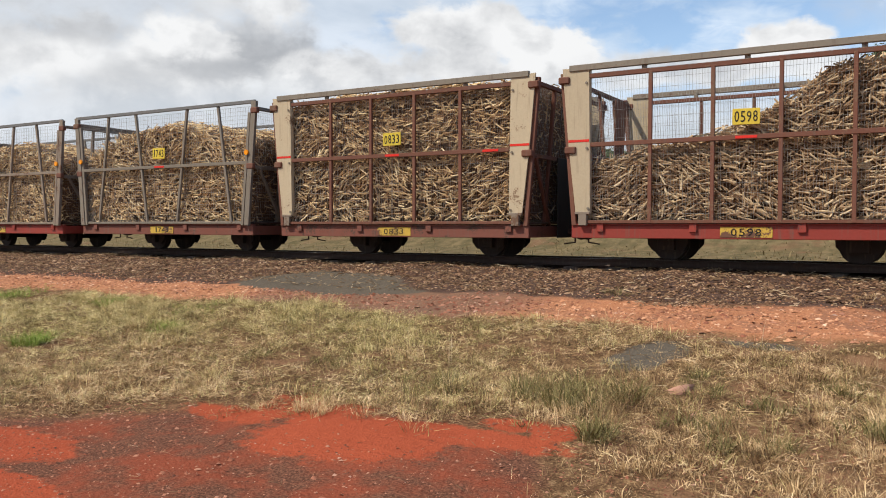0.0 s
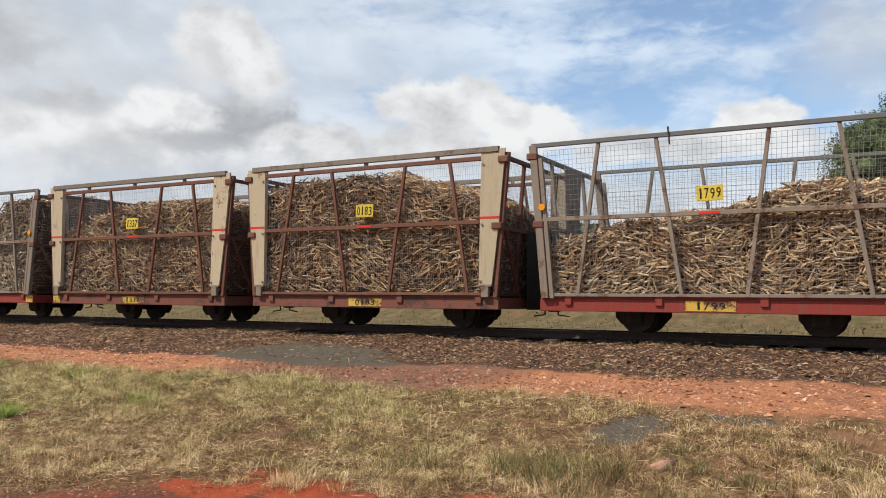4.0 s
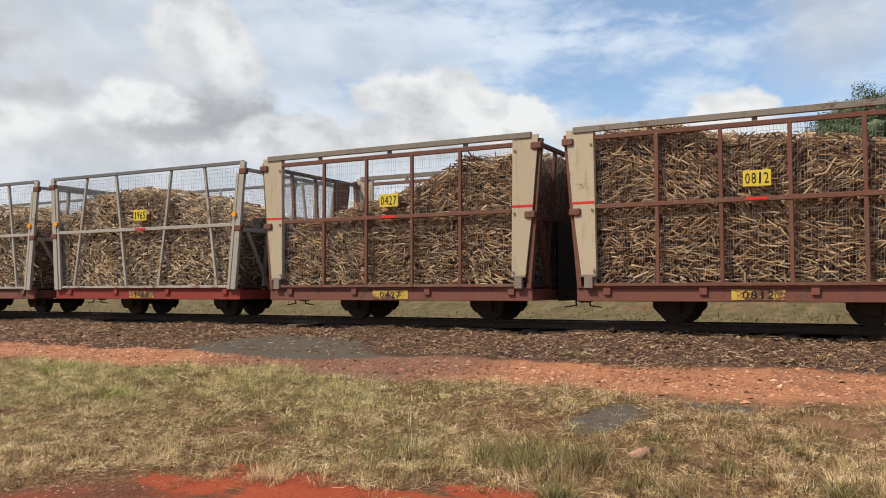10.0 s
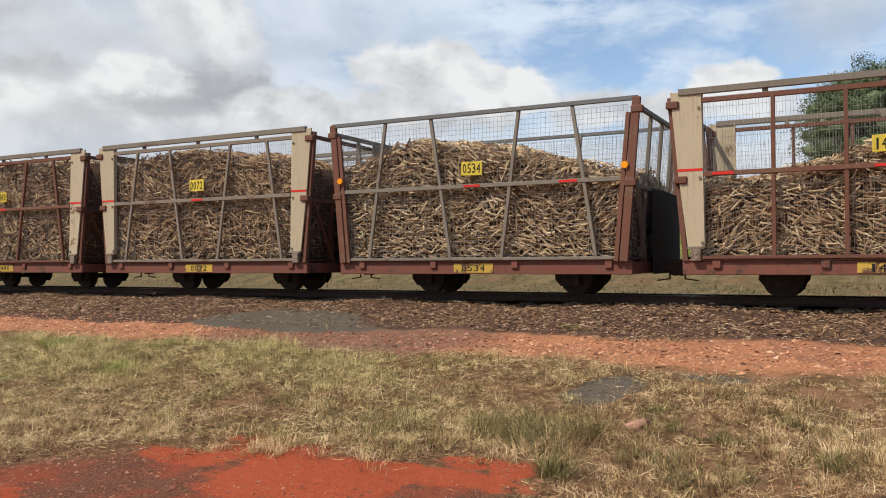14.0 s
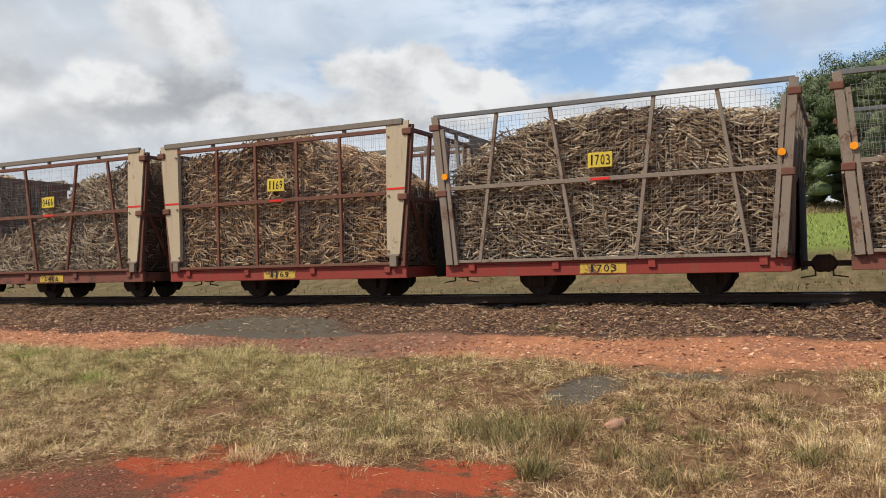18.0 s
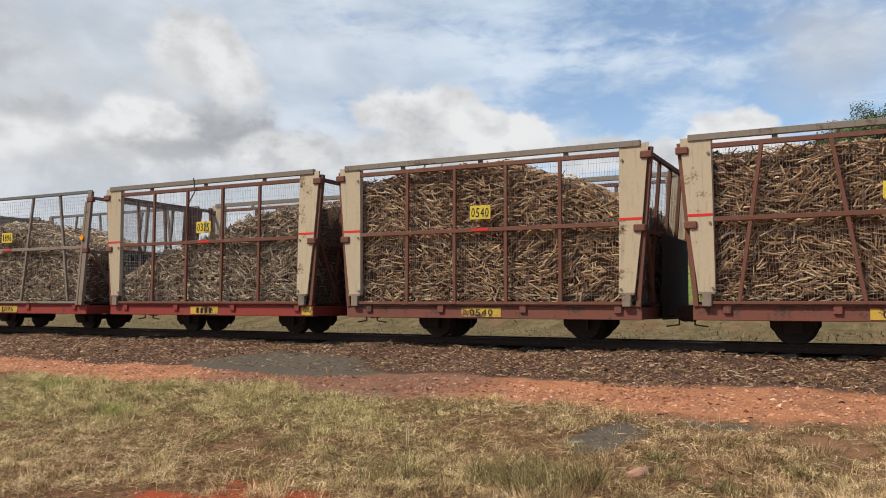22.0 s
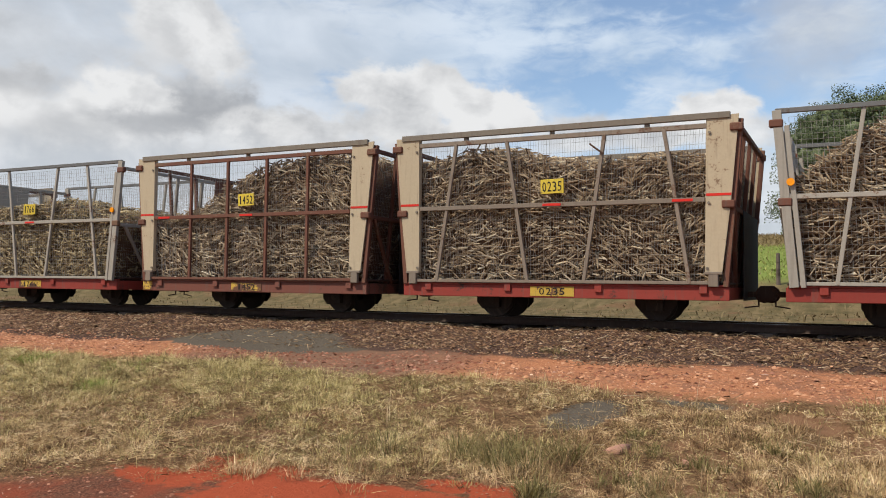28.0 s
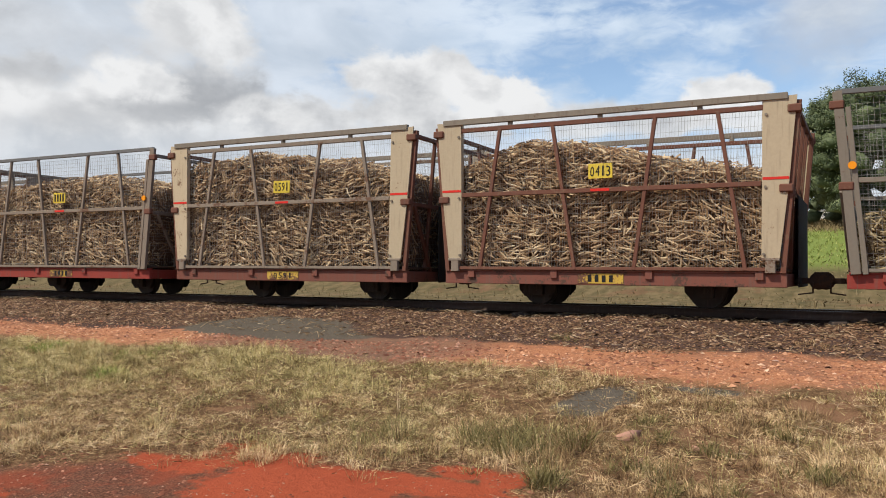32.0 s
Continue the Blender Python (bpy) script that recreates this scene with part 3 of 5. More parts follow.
def make_line():
    # flat-bottom rail: foot, web and head
    outline = ((-0.045, 0), (0.045, 0), (0.045, 0.008), (0.008, 0.018), (0.007, 0.072), (0.024, 0.08), (0.024, 0.1), (0.018, 0.105), (-0.018, 0.105), (-0.024, 0.1), (-0.024, 0.08), (-0.007, 0.072), (-0.008, 0.018), (-0.045, 0.008))
    xs = np.array([-230.0, -60, -30, -15, 0, 15, 60, 230])
    for k in (-1, 1):
        y0 = TRACK_Y + k * GAUGE / 2
        v = np.array([(x, y0 + dy, RAIL_TOP - 0.105 + dz) for x in xs for dy, dz in outline])
        n = len(outline)
        f = [(i * n + j, (i + 1) * n + j, (i + 1) * n + (j + 1) % n, i * n + (j + 1) % n) for i in range(len(xs) - 1) for j in range(n)]
        me = mesh_from("rail", v, f, M_RAIL)
        me.materials.append(M_RAILHEAD)
        for p in me.polygons:
            if p.vertices[0] % n in (6, 7, 8):
                p.material_index = 1
        tagged(new("rail", me), "narrow-gauge steel rail with a worn shiny head", "rail", group="rails", kind="structure")
    bm = bmesh.new()
    bmesh.ops.create_cube(bm, size=1, matrix=Matrix.Diagonal((0.2, 1.45, 0.12, 1)))
    bmesh.ops.bevel(bm, geom=bm.edges[:], offset=0.012, segments=1, affect="EDGES")
    me = bpy.data.meshes.new("sleeper")
    bm.to_mesh(me)
    bm.free()
    me.materials.append(M_SLEEPER)
    r = random.Random(4)
    for i in range(64):
        ob = new("sleeper", me)
        ob.matrix_world = pose(-30 + i * 0.66 + r.uniform(-0.03, 0.03), TRACK_Y + r.uniform(-0.04, 0.04), RAIL_TOP - 0.105 - 0.062, 0, 0, r.uniform(-1.5, 1.5))
        tagged(ob, "old timber sleeper half buried in ballast", "sleeper", group="sleepers under the rails")


make_line()


# ---- grass ----
def blades(name, x, y, height, mat, label, lean=0.5, width=0.0035, floor_z=None, category="grass", heart=None):
    """Grass blades of two bent pieces each."""
    n = len(x)
    z = ground_z(x, y) - 0.01 if floor_z is None else floor_z
    a = rng.uniform(0, 2 * np.pi, n)
    if heart is not None:
        a = np.arctan2(y - heart[1], x - heart[0]) + rng.normal(0, 0.5, n)
    out = np.stack([np.cos(a), np.sin(a), np.zeros(n)], 1)
    face = rng.uniform(0, 2 * np.pi, n)
    w = np.stack([np.cos(face), 0.4 * np.sin(face), np.zeros(n)], 1) * (width * rng.uniform(0.6, 1.5, n))[:, None]
    k = rng.gamma(2.0, lean / 2, n)[:, None]
    base = np.stack([x, y, z], 1)
    h = height[:, None]
    upz = np.array([0, 0, 1.0])
    mid = base + upz * h * 0.55 + out * k * h * 0.28
    tip = base + upz * h * (1 - 0.25 * np.minimum(k, 2.0)) + out * k * h * 0.85
    v = np.stack([base - w, base + w, mid + w * 0.8, mid - w * 0.8, tip - w * 0.15, tip + w * 0.15], 1).reshape(-1, 3)
    f = (np.array([(0, 1, 2, 3), (3, 2, 5, 4)])[None] + (np.arange(n) * 6)[:, None, None]).reshape(-1, 4)
    return tagged(new(name, mesh_from(name, v, f, mat)), label, category, kind="stuff")


def strewn(name, x, y, length, mat, label, rise=0.35, width=0.0016):
    """Matted blades that lie or lean, one piece each."""
    n = len(x)
    a, up = rng.uniform(0, 2 * np.pi, n), np.abs(rng.normal(0, rise, n))
    along = np.stack([np.cos(a) * np.cos(up), np.sin(a) * np.cos(up), np.sin(up)], 1) * length[:, None]
    w = np.stack([-np.sin(a), np.cos(a), rng.normal(0, 0.6, n)], 1) * (width * rng.uniform(0.6, 1.5, n))[:, None]
    base = np.stack([x, y, ground_z(x, y) + 0.02 * rng.random(n)], 1)
    v = np.stack([base - w, base + w, base + along + w * 0.3, base + along - w * 0.3], 1).reshape(-1, 3)
    return tagged(new(name, mesh_from(name, v, np.arange(4 * n).reshape(-1, 4), mat)), label, "grass", kind="stuff")


def turf(n):
    """Places of the turf between the bare earth and the gravel track, with its uneven density."""
    x = rng.uniform(-13.5, 1.8, n)
    y = 3.0 + 4.75 * rng.random(n)
    patchy = np.sin(1.3 * x + 2.0 * np.sin(0.9 * y)) * np.sin(2.1 * y + 0.7 * x) + 0.6 * np.sin(5.1 * x - 1.4 * y) * np.sin(4.4 * y + 0.5) + 0.5 * np.sin(11 * x + 3 * y) * np.sin(9 * y - 2 * x) + 0.75 * np.sin(23 * x + 4 * np.sin(5 * y)) * np.sin(21 * y + 3 * np.sin(6 * x))
    edge_near = 4.42 + 0.18 * np.sin(2.3 * x) + 0.15 * np.sin(5.7 * x + 1) + 0.08 * np.sin(13 * x) - 0.72 * np.clip(-3.7 - x, 0, 2.2) - 1.6 * np.clip((x + 1.6) / 1.2, 0, 1)
    edge_far = 7.3 + 0.12 * np.sin(1.9 * x) + 0.1 * np.sin(5 * x) - 0.4 * np.clip((-x - 7) / 4, 0, 1) - 0.2 * np.clip((x + 4) / 3, 0, 1)
    spill = (((x + 1.92) / 0.27) ** 2 + ((y - 6.33) / 0.50) ** 2 < rng.uniform(0.6, 1.2, n)) | (((x + 1.37) / 0.13) ** 2 + ((y - 5.36) / 0.16) ** 2 < 1)
    keep = (y > edge_near + rng.normal(0, 0.13, n)) & (y < edge_far + rng.normal(0, 0.1, n)) & (rng.random(n) < 0.60 + 0.36 * patchy - 0.07 * np.clip((x + 2.2) / 1.5, 0, 1)) & (((x + 0.25) / 0.3) ** 2 + ((y - 6.2) / 0.2) ** 2 > rng.uniform(-2.5, 0.8, n)) & ~(spill & (rng.random(n) < 0.86))
    x, y, p = x[keep], y[keep], patchy[keep]
    green = rng.random(len(x)) < np.clip(0.30 - (x + 3.5) * 0.11 + 0.16 * (y - 5.5) + 0.22 * np.sin(1.1 * x + y), 0.06, 0.85)
    return x, y, p, green


def make_grass():
    # tussocks, each with its own size, and loose blades between them
    cx, cy, p, green = turf(9500)
    size = rng.gamma(4.0, 0.25, len(cx)) * (1 + 0.3 * p)
    per = np.clip((rng.gamma(2.5, 11, len(cx)) * np.sqrt(np.maximum(size, 0.2))).astype(int), 6, 90)
    hx, hy, hs, hg = (np.repeat(v, per) for v in (cx, cy, size, green))
    x, y = hx + rng.normal(0, 0.022, len(hx)) * (0.6 + hs), hy + rng.normal(0, 0.022, len(hx)) * (0.6 + hs)
    h = np.clip(rng.uniform(0.35, 1.1, len(hx)) * 0.055 * (0.4 + hs), 0.012, 0.19)
    blades("dry_grass", x[~hg], y[~hg], h[~hg], M_GRASS, "tussocks of short dry brown and straw-coloured grass", 1.0, 0.0016, heart=(hx[~hg], hy[~hg]))
    blades("green_grass", x[hg], y[hg], h[hg] * 1.1, M_TURF, "tussocks of short yellow-green grass", 0.9, 0.0017, heart=(hx[hg], hy[hg]))
    x, y, p, green = turf(430000)
    length = rng.gamma(3.0, 0.0145, len(x)) + 0.012
    strewn("matted_grass", x[~green], y[~green], length[~green], M_GRASS, "dry matted straw-coloured grass")
    strewn("matted_grass", x[green], y[green], length[green], M_TURF, "matted yellow-green grass")
    # fuller clumps here and there
    cx, cy, p, green = turf(2600)
    size = rng.gamma(3.0, 0.33, len(cx))
    for name, mat, who, label in (("grass_clumps", M_TUFT, green, "fuller clumps of olive green grass"), ("grass_clumps", M_TURF, ~green & (p > 0), "fuller clumps of yellow-green grass")):
        per = rng.integers(18, 46, who.sum())
        hx, hy, hs = (np.repeat(v[who], per) for v in (cx, cy, size))
        x, y = hx + rng.normal(0, 0.034, len(hx)) * (0.5 + hs), hy + rng.normal(0, 0.034, len(hx)) * (0.5 + hs)
        blades(name, x, y, np.clip(rng.uniform(0.4, 1.1, len(hx)) * 0.085 * (0.5 + 0.5 * hs), 0.02, 0.17), mat, label, 1.1, 0.0018, heart=(hx, hy))
    # the near ground to the right side of the bare earth
    n = 30000
    x, y = rng.uniform(-1.9, 1.2, n), rng.uniform(2.6, 4.6, n)
    k = rng.random(n) < np.clip((x + 1.75) / 0.7, 0, 1) * (0.42 + 0.5 * np.sin(3 * x + 1) * np.sin(4 * y) + 0.3 * np.sin(9 * x) * np.sin(8 * y + x))
    blades("dry_grass", x[k], y[k], np.clip(rng.gamma(3.0, 0.012, k.sum()), 0.012, 0.14), M_GRASS, "short dry straw-coloured grass on red earth", 1.1, 0.0019)
    # tall thin stalks standing out of the turf
    n = 330
    x, y = rng.uniform(-6, 1.0, n), rng.uniform(4.5, 7.2, n)
    blades("seed_stalks", x, y, rng.uniform(0.14, 0.34, n), M_LITTER, "thin dry seed stalks standing above the grass", 0.25, 0.0018)
    # tufts that can be told apart
    for cx, cy, r, h, num, mat, label in (
            (-2.15, 5.03, 0.24, 0.20, 620, M_TUFT, "tall green grass tuft"), (-1.85, 5.06, 0.22, 0.23, 620, M_TUFT, "tall green grass tuft"),
            (-1.62, 5.2, 0.16, 0.16, 260, M_GRASS, "dry grass tuft"), (-1.56, 4.40, 0.13, 0.17, 380, M_TUFT, "green grass tuft beside the bare earth"),
            (-3.09, 5.03, 0.24, 0.16, 380, M_TUFT, "loose green grass tuft"), (-1.0, 4.75, 0.14, 0.13, 220, M_GRASS, "dry grass tuft"), (-0.75, 4.5, 0.12, 0.12, 200, M_GRASS, "dry grass tuft"),
            (-1.15, 5.35, 0.1, 0.11, 150, M_TUFT, "green grass tuft"), (-1.18, 4.81, 0.12, 0.13, 300, M_TUFT, "green and dry grass tuft"), (-0.98, 4.55, 0.10, 0.11, 220, M_TUFT, "green and dry grass tuft"), (-0.68, 4.6, 0.10, 0.10, 220, M_TUFT, "green and dry grass tuft"), (-0.85, 5.2, 0.12, 0.11, 240, M_TUFT, "green and dry grass tuft"), (-1.22, 4.0, 0.08, 0.12, 160, M_GRASS, "dry grass tuft"), (-0.2, 5.0, 0.12, 0.12, 240, M_TUFT, "green and dry grass tuft"), (-0.55, 4.15, 0.11, 0.11, 220, M_GRASS, "dry grass tuft"), (-1.35, 5.75, 0.12, 0.10, 220, M_TUFT, "green and dry grass tuft"), (-0.45, 5.75, 0.14, 0.10, 240, M_TUFT, "green and dry grass tuft"), (0.15, 5.6, 0.12, 0.10, 200, M_GRASS, "dry grass tuft"), (-3.36, 4.20, 0.13, 0.13, 220, M_GRASS, "dry grass tuft on the edge of bare earth"), (-2.75, 4.2, 0.06, 0.08, 90, M_GRASS, "dry grass tuft on bare earth"),
            (-7.4, 4.85, 0.15, 0.17, 600, M_FRESH, "bright green grass tuft"), (-8.67, 6.7, 0.20, 0.15, 420, M_FRESH, "bright green grass tuft"), (-6.82, 5.93, 0.2, 0.12, 420, M_FRESH, "bright green grass tuft"),
            (-7.2, 6.7, 0.3, 0.10, 300, M_FRESH, "bright green grass tuft"), (-10.6, 6.6, 0.4, 0.16, 500, M_FRESH, "bright green grass tuft"), (-7.9, 6.6, 0.4, 0.09, 420, M_TUFT, "green grass tuft"),
            (-4.93, 5.18, 0.2, 0.09, 260, M_TUFT, "green grass tuft"), (-4.2, 5.3, 0.2, 0.1, 220, M_TUFT, "green grass tuft"), (-0.1, 5.2, 0.2, 0.13, 260, M_GRASS, "dry grass tuft"), (-0.3, 4.0, 0.16, 0.12, 240, M_GRASS, "dry grass tuft"),
            (-3.1, 9.15, 0.12, 0.10, 120, M_TUFT, "small green weed on the ballast"), (-4.9, 9.0, 0.1, 0.08, 90, M_GRASS, "small dry weed on the ballast"), (-0.5, 9.2, 0.14, 0.1, 120, M_GRASS, "small dry weed on the ballast")):
        hx, hy = cx + rng.normal(0, r * 0.6, 7), cy + rng.normal(0, r * 0.5, 7)
        pick = rng.integers(0, 7, num)
        hx, hy = hx[pick], hy[pick]
        x, y = hx + rng.normal(0, r * 0.16, num), hy + rng.normal(0, r * 0.16, num)
        ob = blades("grass_tuft", x, y, h * rng.uniform(0.4, 1.15, num), mat, label, 1.15, 0.0019, category="grass tuft", heart=(hx, hy))
        ob["group"] = "grass tufts"
    # beyond the line
    n = 5000
    x, y = rng.uniform(-60, 12, n), 14.2 + 34 * rng.random(n) ** 1.6
    blades("field_grass", x, y, rng.uniform(0.08, 0.22, n), M_THATCH, "long dry grass beyond the railway", 0.6, 0.012)
    n = 9000
    x, y = rng.uniform(-32, 6, n), 15 + 14.5 * rng.random(n)
    blades("field_grass", x, y, rng.uniform(0.03, 0.08, n), M_THATCH, "short tan grass along the far side of the railway", 1.8, 0.016)
    n = 18000
    x, y = rng.uniform(-34, 13, n), 26.5 + 13.5 * rng.random(n)
    blades("bank_grass", x, y, rng.uniform(0.05, 0.16, n), M_FIELD, "lush green grass on the bank behind the railway", 1.0, 0.018)
    n = 16000
    x, y = rng.uniform(-34, 13, n), 39.0 + 13 * rng.random(n)
    blades("bank_top_grass", x, y, rng.uniform(0.12, 0.3, n), M_THATCH, "dry tan grass on top of the bank", 1.2, 0.02)


make_grass()


# ---- far side: tree, far bushes, sheds ----
def make_tree(x, y, height, spread, label, leaves, seed, low=0.38):
    r = np.random.default_rng(seed)
    z0 = float(ground_z(np.array(float(x)), np.array(float(y)))) - 0.05
    tree = tagged(new("tree"), label, "tree")
    tree.matrix_world = pose(x, y, z0)
    bm = bmesh.new()

    def limb(a, b, ra, rb):
        a, b = Vector(a), Vector(b)
        m = (b - a).to_track_quat("Z", "Y").to_matrix().to_4x4()
        bmesh.ops.create_cone(bm, segments=8, radius1=ra, radius2=rb, depth=(b - a).length, matrix=Matrix.Translation((a + b) / 2) @ m)

    limb((0, 0, 0), (0.1, 0, height * 0.28), spread * 0.075, spread * 0.055)
    centres = []
    for i in range(9):
        a = i * 2.4 + r.uniform(-0.3, 0.3)
        d = spread * r.uniform(0.3, 0.72)
        tip = (math.cos(a) * d, math.sin(a) * d, height * r.uniform(0.42, 0.8))
        limb((0.1, 0, height * 0.27), tip, spread * 0.04, spread * 0.012)
        centres.append(tip)
    me = bpy.data.meshes.new("trunk")
    bm.to_mesh(me)
    bm.free()
    me.materials.append(M_BARK)
    new("trunk", me).parent = tree
    # crown: clumps over an uneven dome, with gaps
    clumps = []
    for i in range(560):
        u, a = r.uniform(0, 1) ** 0.8, r.uniform(0, 2 * np.pi)
        rad = spread * (1 - (u * 0.97) ** 3.6) ** 0.5 * r.uniform(0.3, 1.0) ** 0.45
        clumps.append((math.cos(a) * rad, math.sin(a) * rad, height * (low + (0.96 - low) * u * r.uniform(0.93, 1.0))))
    clumps = np.array(clumps)
    per = leaves // len(clumps)
    c = np.repeat(clumps, per, 0)
    p = c + np.clip(r.normal(0, 1, c.shape), -1.5, 1.5) * np.array([0.044, 0.044, 0.032]) * spread * np.repeat(r.uniform(0.7, 1.4, len(clumps)), per)[:, None]
    n = len(p)
    s = r.uniform(0.028, 0.068, n)[:, None] * spread / 4.5 * math.sqrt(60000 / leaves)
    ax = unit(r.normal(0, 1, (n, 3)))
    bx = unit(np.cross(ax, r.normal(0, 1, (n, 3))))
    v = np.stack([p - ax * s, p + bx * s * 0.55, p + ax * s, p - bx * s * 0.55], 1).reshape(-1, 3)
    f = np.arange(n * 4).reshape(-1, 4)
    new("crown", mesh_from("crown", v, f, M_LEAF)).parent = tree
    # lumps of dense foliage deeper in
    deep = clumps[clumps[:, 2] < height * 0.85]* np.array([0.90, 0.90, 0.97])
    nv = ICO[None] * (1 + r.uniform(-0.35, 0.35, (len(deep), len(ICO), 1))) * (spread * r.uniform(0.06, 0.11, len(deep)))[:, None, None] * np.array([1, 1, 0.7])
    nf = (ICO_F[None] + (np.arange(len(deep)) * len(ICO))[:, None, None]).reshape(-1, 3)
    new("inner_crown", mesh_from("inner_crown", (nv + deep[:, None]).reshape(-1, 3), nf, M_LEAF)).parent = tree
    return tree


make_tree(1.7, 44.0, 7.45, 5.6, "large dark green spreading tree behind the railway", 110000, 3, 0.08)
make_tree(9.5, 52.0, 5.5, 5.0, "dark green tree beside the large one", 20000, 5, 0.2)
for bx, by, bh, bs, sd in ((-44, 160, 6.0, 8.0, 12), (-70, 190, 7.0, 11, 13), (-130, 210, 8.0, 13, 14), (14, 120, 6.0, 7, 15)):
    make_tree(bx, by, bh, bs, "distant dark green bushy tree on the skyline", 5000, sd)


def make_house(x, y):
    house = tagged(new("house"), "small pale house with a grey sheet roof far off", "house")
    house.matrix_world = pose(x, y, float(ground_z(np.array(float(x)), np.array(float(y)))) - 0.1, 0, 0, 12)

    def piece(name, bm, mat, parent):
        me = bpy.data.meshes.new(name)
        bm.to_mesh(me)
        bm.free()
        me.materials.append(mat)
        ob = new(name, me)
        ob.parent = parent
        return ob

    bm = bmesh.new()
    bmesh.ops.create_cube(bm, size=1, matrix=pose(0, 0, 1.9) @ Matrix.Diagonal((9, 6, 3.8, 1)))
    piece("wall", bm, M_WALL, house)
    bm = bmesh.new()
    v = [bm.verts.new(c) for c in ((-4.9, -3.4, 3.8), (4.9, -3.4, 3.8), (4.9, 3.4, 3.8), (-4.9, 3.4, 3.8), (-4.9, 0, 5.3), (4.9, 0, 5.3))]
    for q in ((0, 1, 5, 4), (2, 3, 4, 5), (0, 4, 3), (1, 2, 5), (3, 2, 1, 0)):
        bm.faces.new([v[i] for i in q])
    piece("roof", bm, M_ROOF, house)
    for wx in (-3, 0, 3):
        bm = bmesh.new()
        bmesh.ops.create_cube(bm, size=1, matrix=pose(wx, -3.02, 2.2) @ Matrix.Diagonal((1.3, 0.06, 1.1, 1)))
        piece("window", bm, M_GLASS, house)


make_house(-11.5, 330)


def make_fence_post(x, y, height):
    bm = bmesh.new()
    z = float(ground_z(np.array(float(x)), np.array(float(y))))
    bmesh.ops.create_cone(bm, cap_ends=True, segments=9, radius1=0.062, radius2=0.052, depth=height + 0.2, matrix=pose(0, 0, height / 2 - 0.1))
    bmesh.ops.bevel(bm, geom=[e for e in bm.edges if all(v.co.z > 0.5 for v in e.verts)], offset=0.012, segments=1, affect="EDGES")
    me = bpy.data.meshes.new("fence_post")
    bm.to_mesh(me)
    bm.free()
    me.materials.append(M_SLEEPER)
    ob = tagged(new("fence_post", me), "dark weathered timber fence post in the green grass", "fence post")
    ob.matrix_world = pose(x, y, z, 1.5, -1.0, 20)


make_fence_post(-2.05, 26.0, 0.92)


# ---- cane wagons ----
# The wagon's own space: x along the line, y across (the camera's side is -y), z up from the rail head.
SIDE_Y = 1.29
SILL_LO, SILL_HI, FLOOR_Z, MID_Z, TOP_Z = 0.285, 0.445, 0.47, 1.46, 2.44
PITCH = 4.88
MESHES = {}


def solid(key, mat, build):
    """The mesh for a key and material, built once and shared by all wagons."""
    full = (key, mat.name)
    if full not in MESHES:
        bm = bmesh.new()
        build(bm)
        me = bpy.data.meshes.new(key.split(":")[0])
        bm.to_mesh(me)
        bm.free()
        me.materials.append(mat)
        MESHES[full] = me
    return MESHES[full]


def part(name, me, parent, label="", at=None):
    ob = new(name, me)
    ob.parent = parent
    if at is not None:
        ob.matrix_local = at
    if label:
        ob["label"] = label
    return ob


def block(bm, lo, hi, bevel=0.006):
    """An upright block between two corners with softened edges."""
    lo, hi = Vector(lo), Vector(hi)
    s = hi - lo
    made = bmesh.ops.create_cube(bm, size=1, matrix=Matrix.Translation((lo + hi) / 2) @ Matrix.Diagonal((*s, 1)))
    edges = list({e for v in made["verts"] for e in v.link_edges})
    if bevel:
        bmesh.ops.bevel(bm, geom=edges, offset=min(bevel, min(s) * 0.3), segments=1, affect="EDGES")


def bar(bm, a, b, w, d, bevel=0.004):
    """A straight bar from a to b, w wide along the line and d deep across it."""
    a, b = Vector(a), Vector(b)
    z = (b - a).normalized()
    y = Vector((0, 1, 0))
    if abs(z.y) > 0.9:
        y = Vector((0, 0, 1))
    x = y.cross(z).normalized()
    y = z.cross(x)
    m = Matrix((x, y, z)).transposed().to_4x4()
    made = bmesh.ops.create_cube(bm, size=1, matrix=Matrix.Translation((a + b) / 2) @ m @ Matrix.Diagonal((w, d, (b - a).length, 1)))
    edges = list({e for v in made["verts"] for e in v.link_edges})
    bmesh.ops.bevel(bm, geom=edges, offset=min(bevel, w * 0.3, d * 0.3), segments=1, affect="EDGES")


def plate(bm, corners, y0, y1):
    """A flat plate of a given outline in x and z, from y0 to y1."""
    front = [bm.verts.new((x, y0, z)) for x, z in corners]
    back = [bm.verts.new((x, y1, z)) for x, z in corners]
    bm.faces.new(front)
    bm.faces.new(back[::-1])
    n = len(corners)
    for i in range(n):
        bm.faces.new((front[i], back[i], back[(i + 1) % n], front[(i + 1) % n]))
    bmesh.ops.recalc_face_normals(bm, faces=bm.faces[:])


def plate_x(bm, corners, x0, x1):
    """A flat plate of a given outline in y and z, from x0 to x1."""
    front = [bm.verts.new((x0, y, z)) for y, z in corners]
    back = [bm.verts.new((x1, y, z)) for y, z in corners]
    n = len(corners)
    for ring in (front, back[::-1], *((front[i], back[i], back[(i + 1) % n], front[(i + 1) % n]) for i in range(n))):
        bm.faces.new(ring)
    bmesh.ops.recalc_face_normals(bm, faces=bm.faces[:])


def disc(bm, centre, r, depth, seg=20, axis="Y"):
    m = Matrix.Translation(centre) @ (pose(0, 0, 0, 90, 0, 0) if axis == "Y" else pose(0, 0, 0, 0, 90, 0))
    bmesh.ops.create_cone(bm, cap_ends=True, segments=seg, radius1=r, radius2=r, depth=depth, matrix=m)


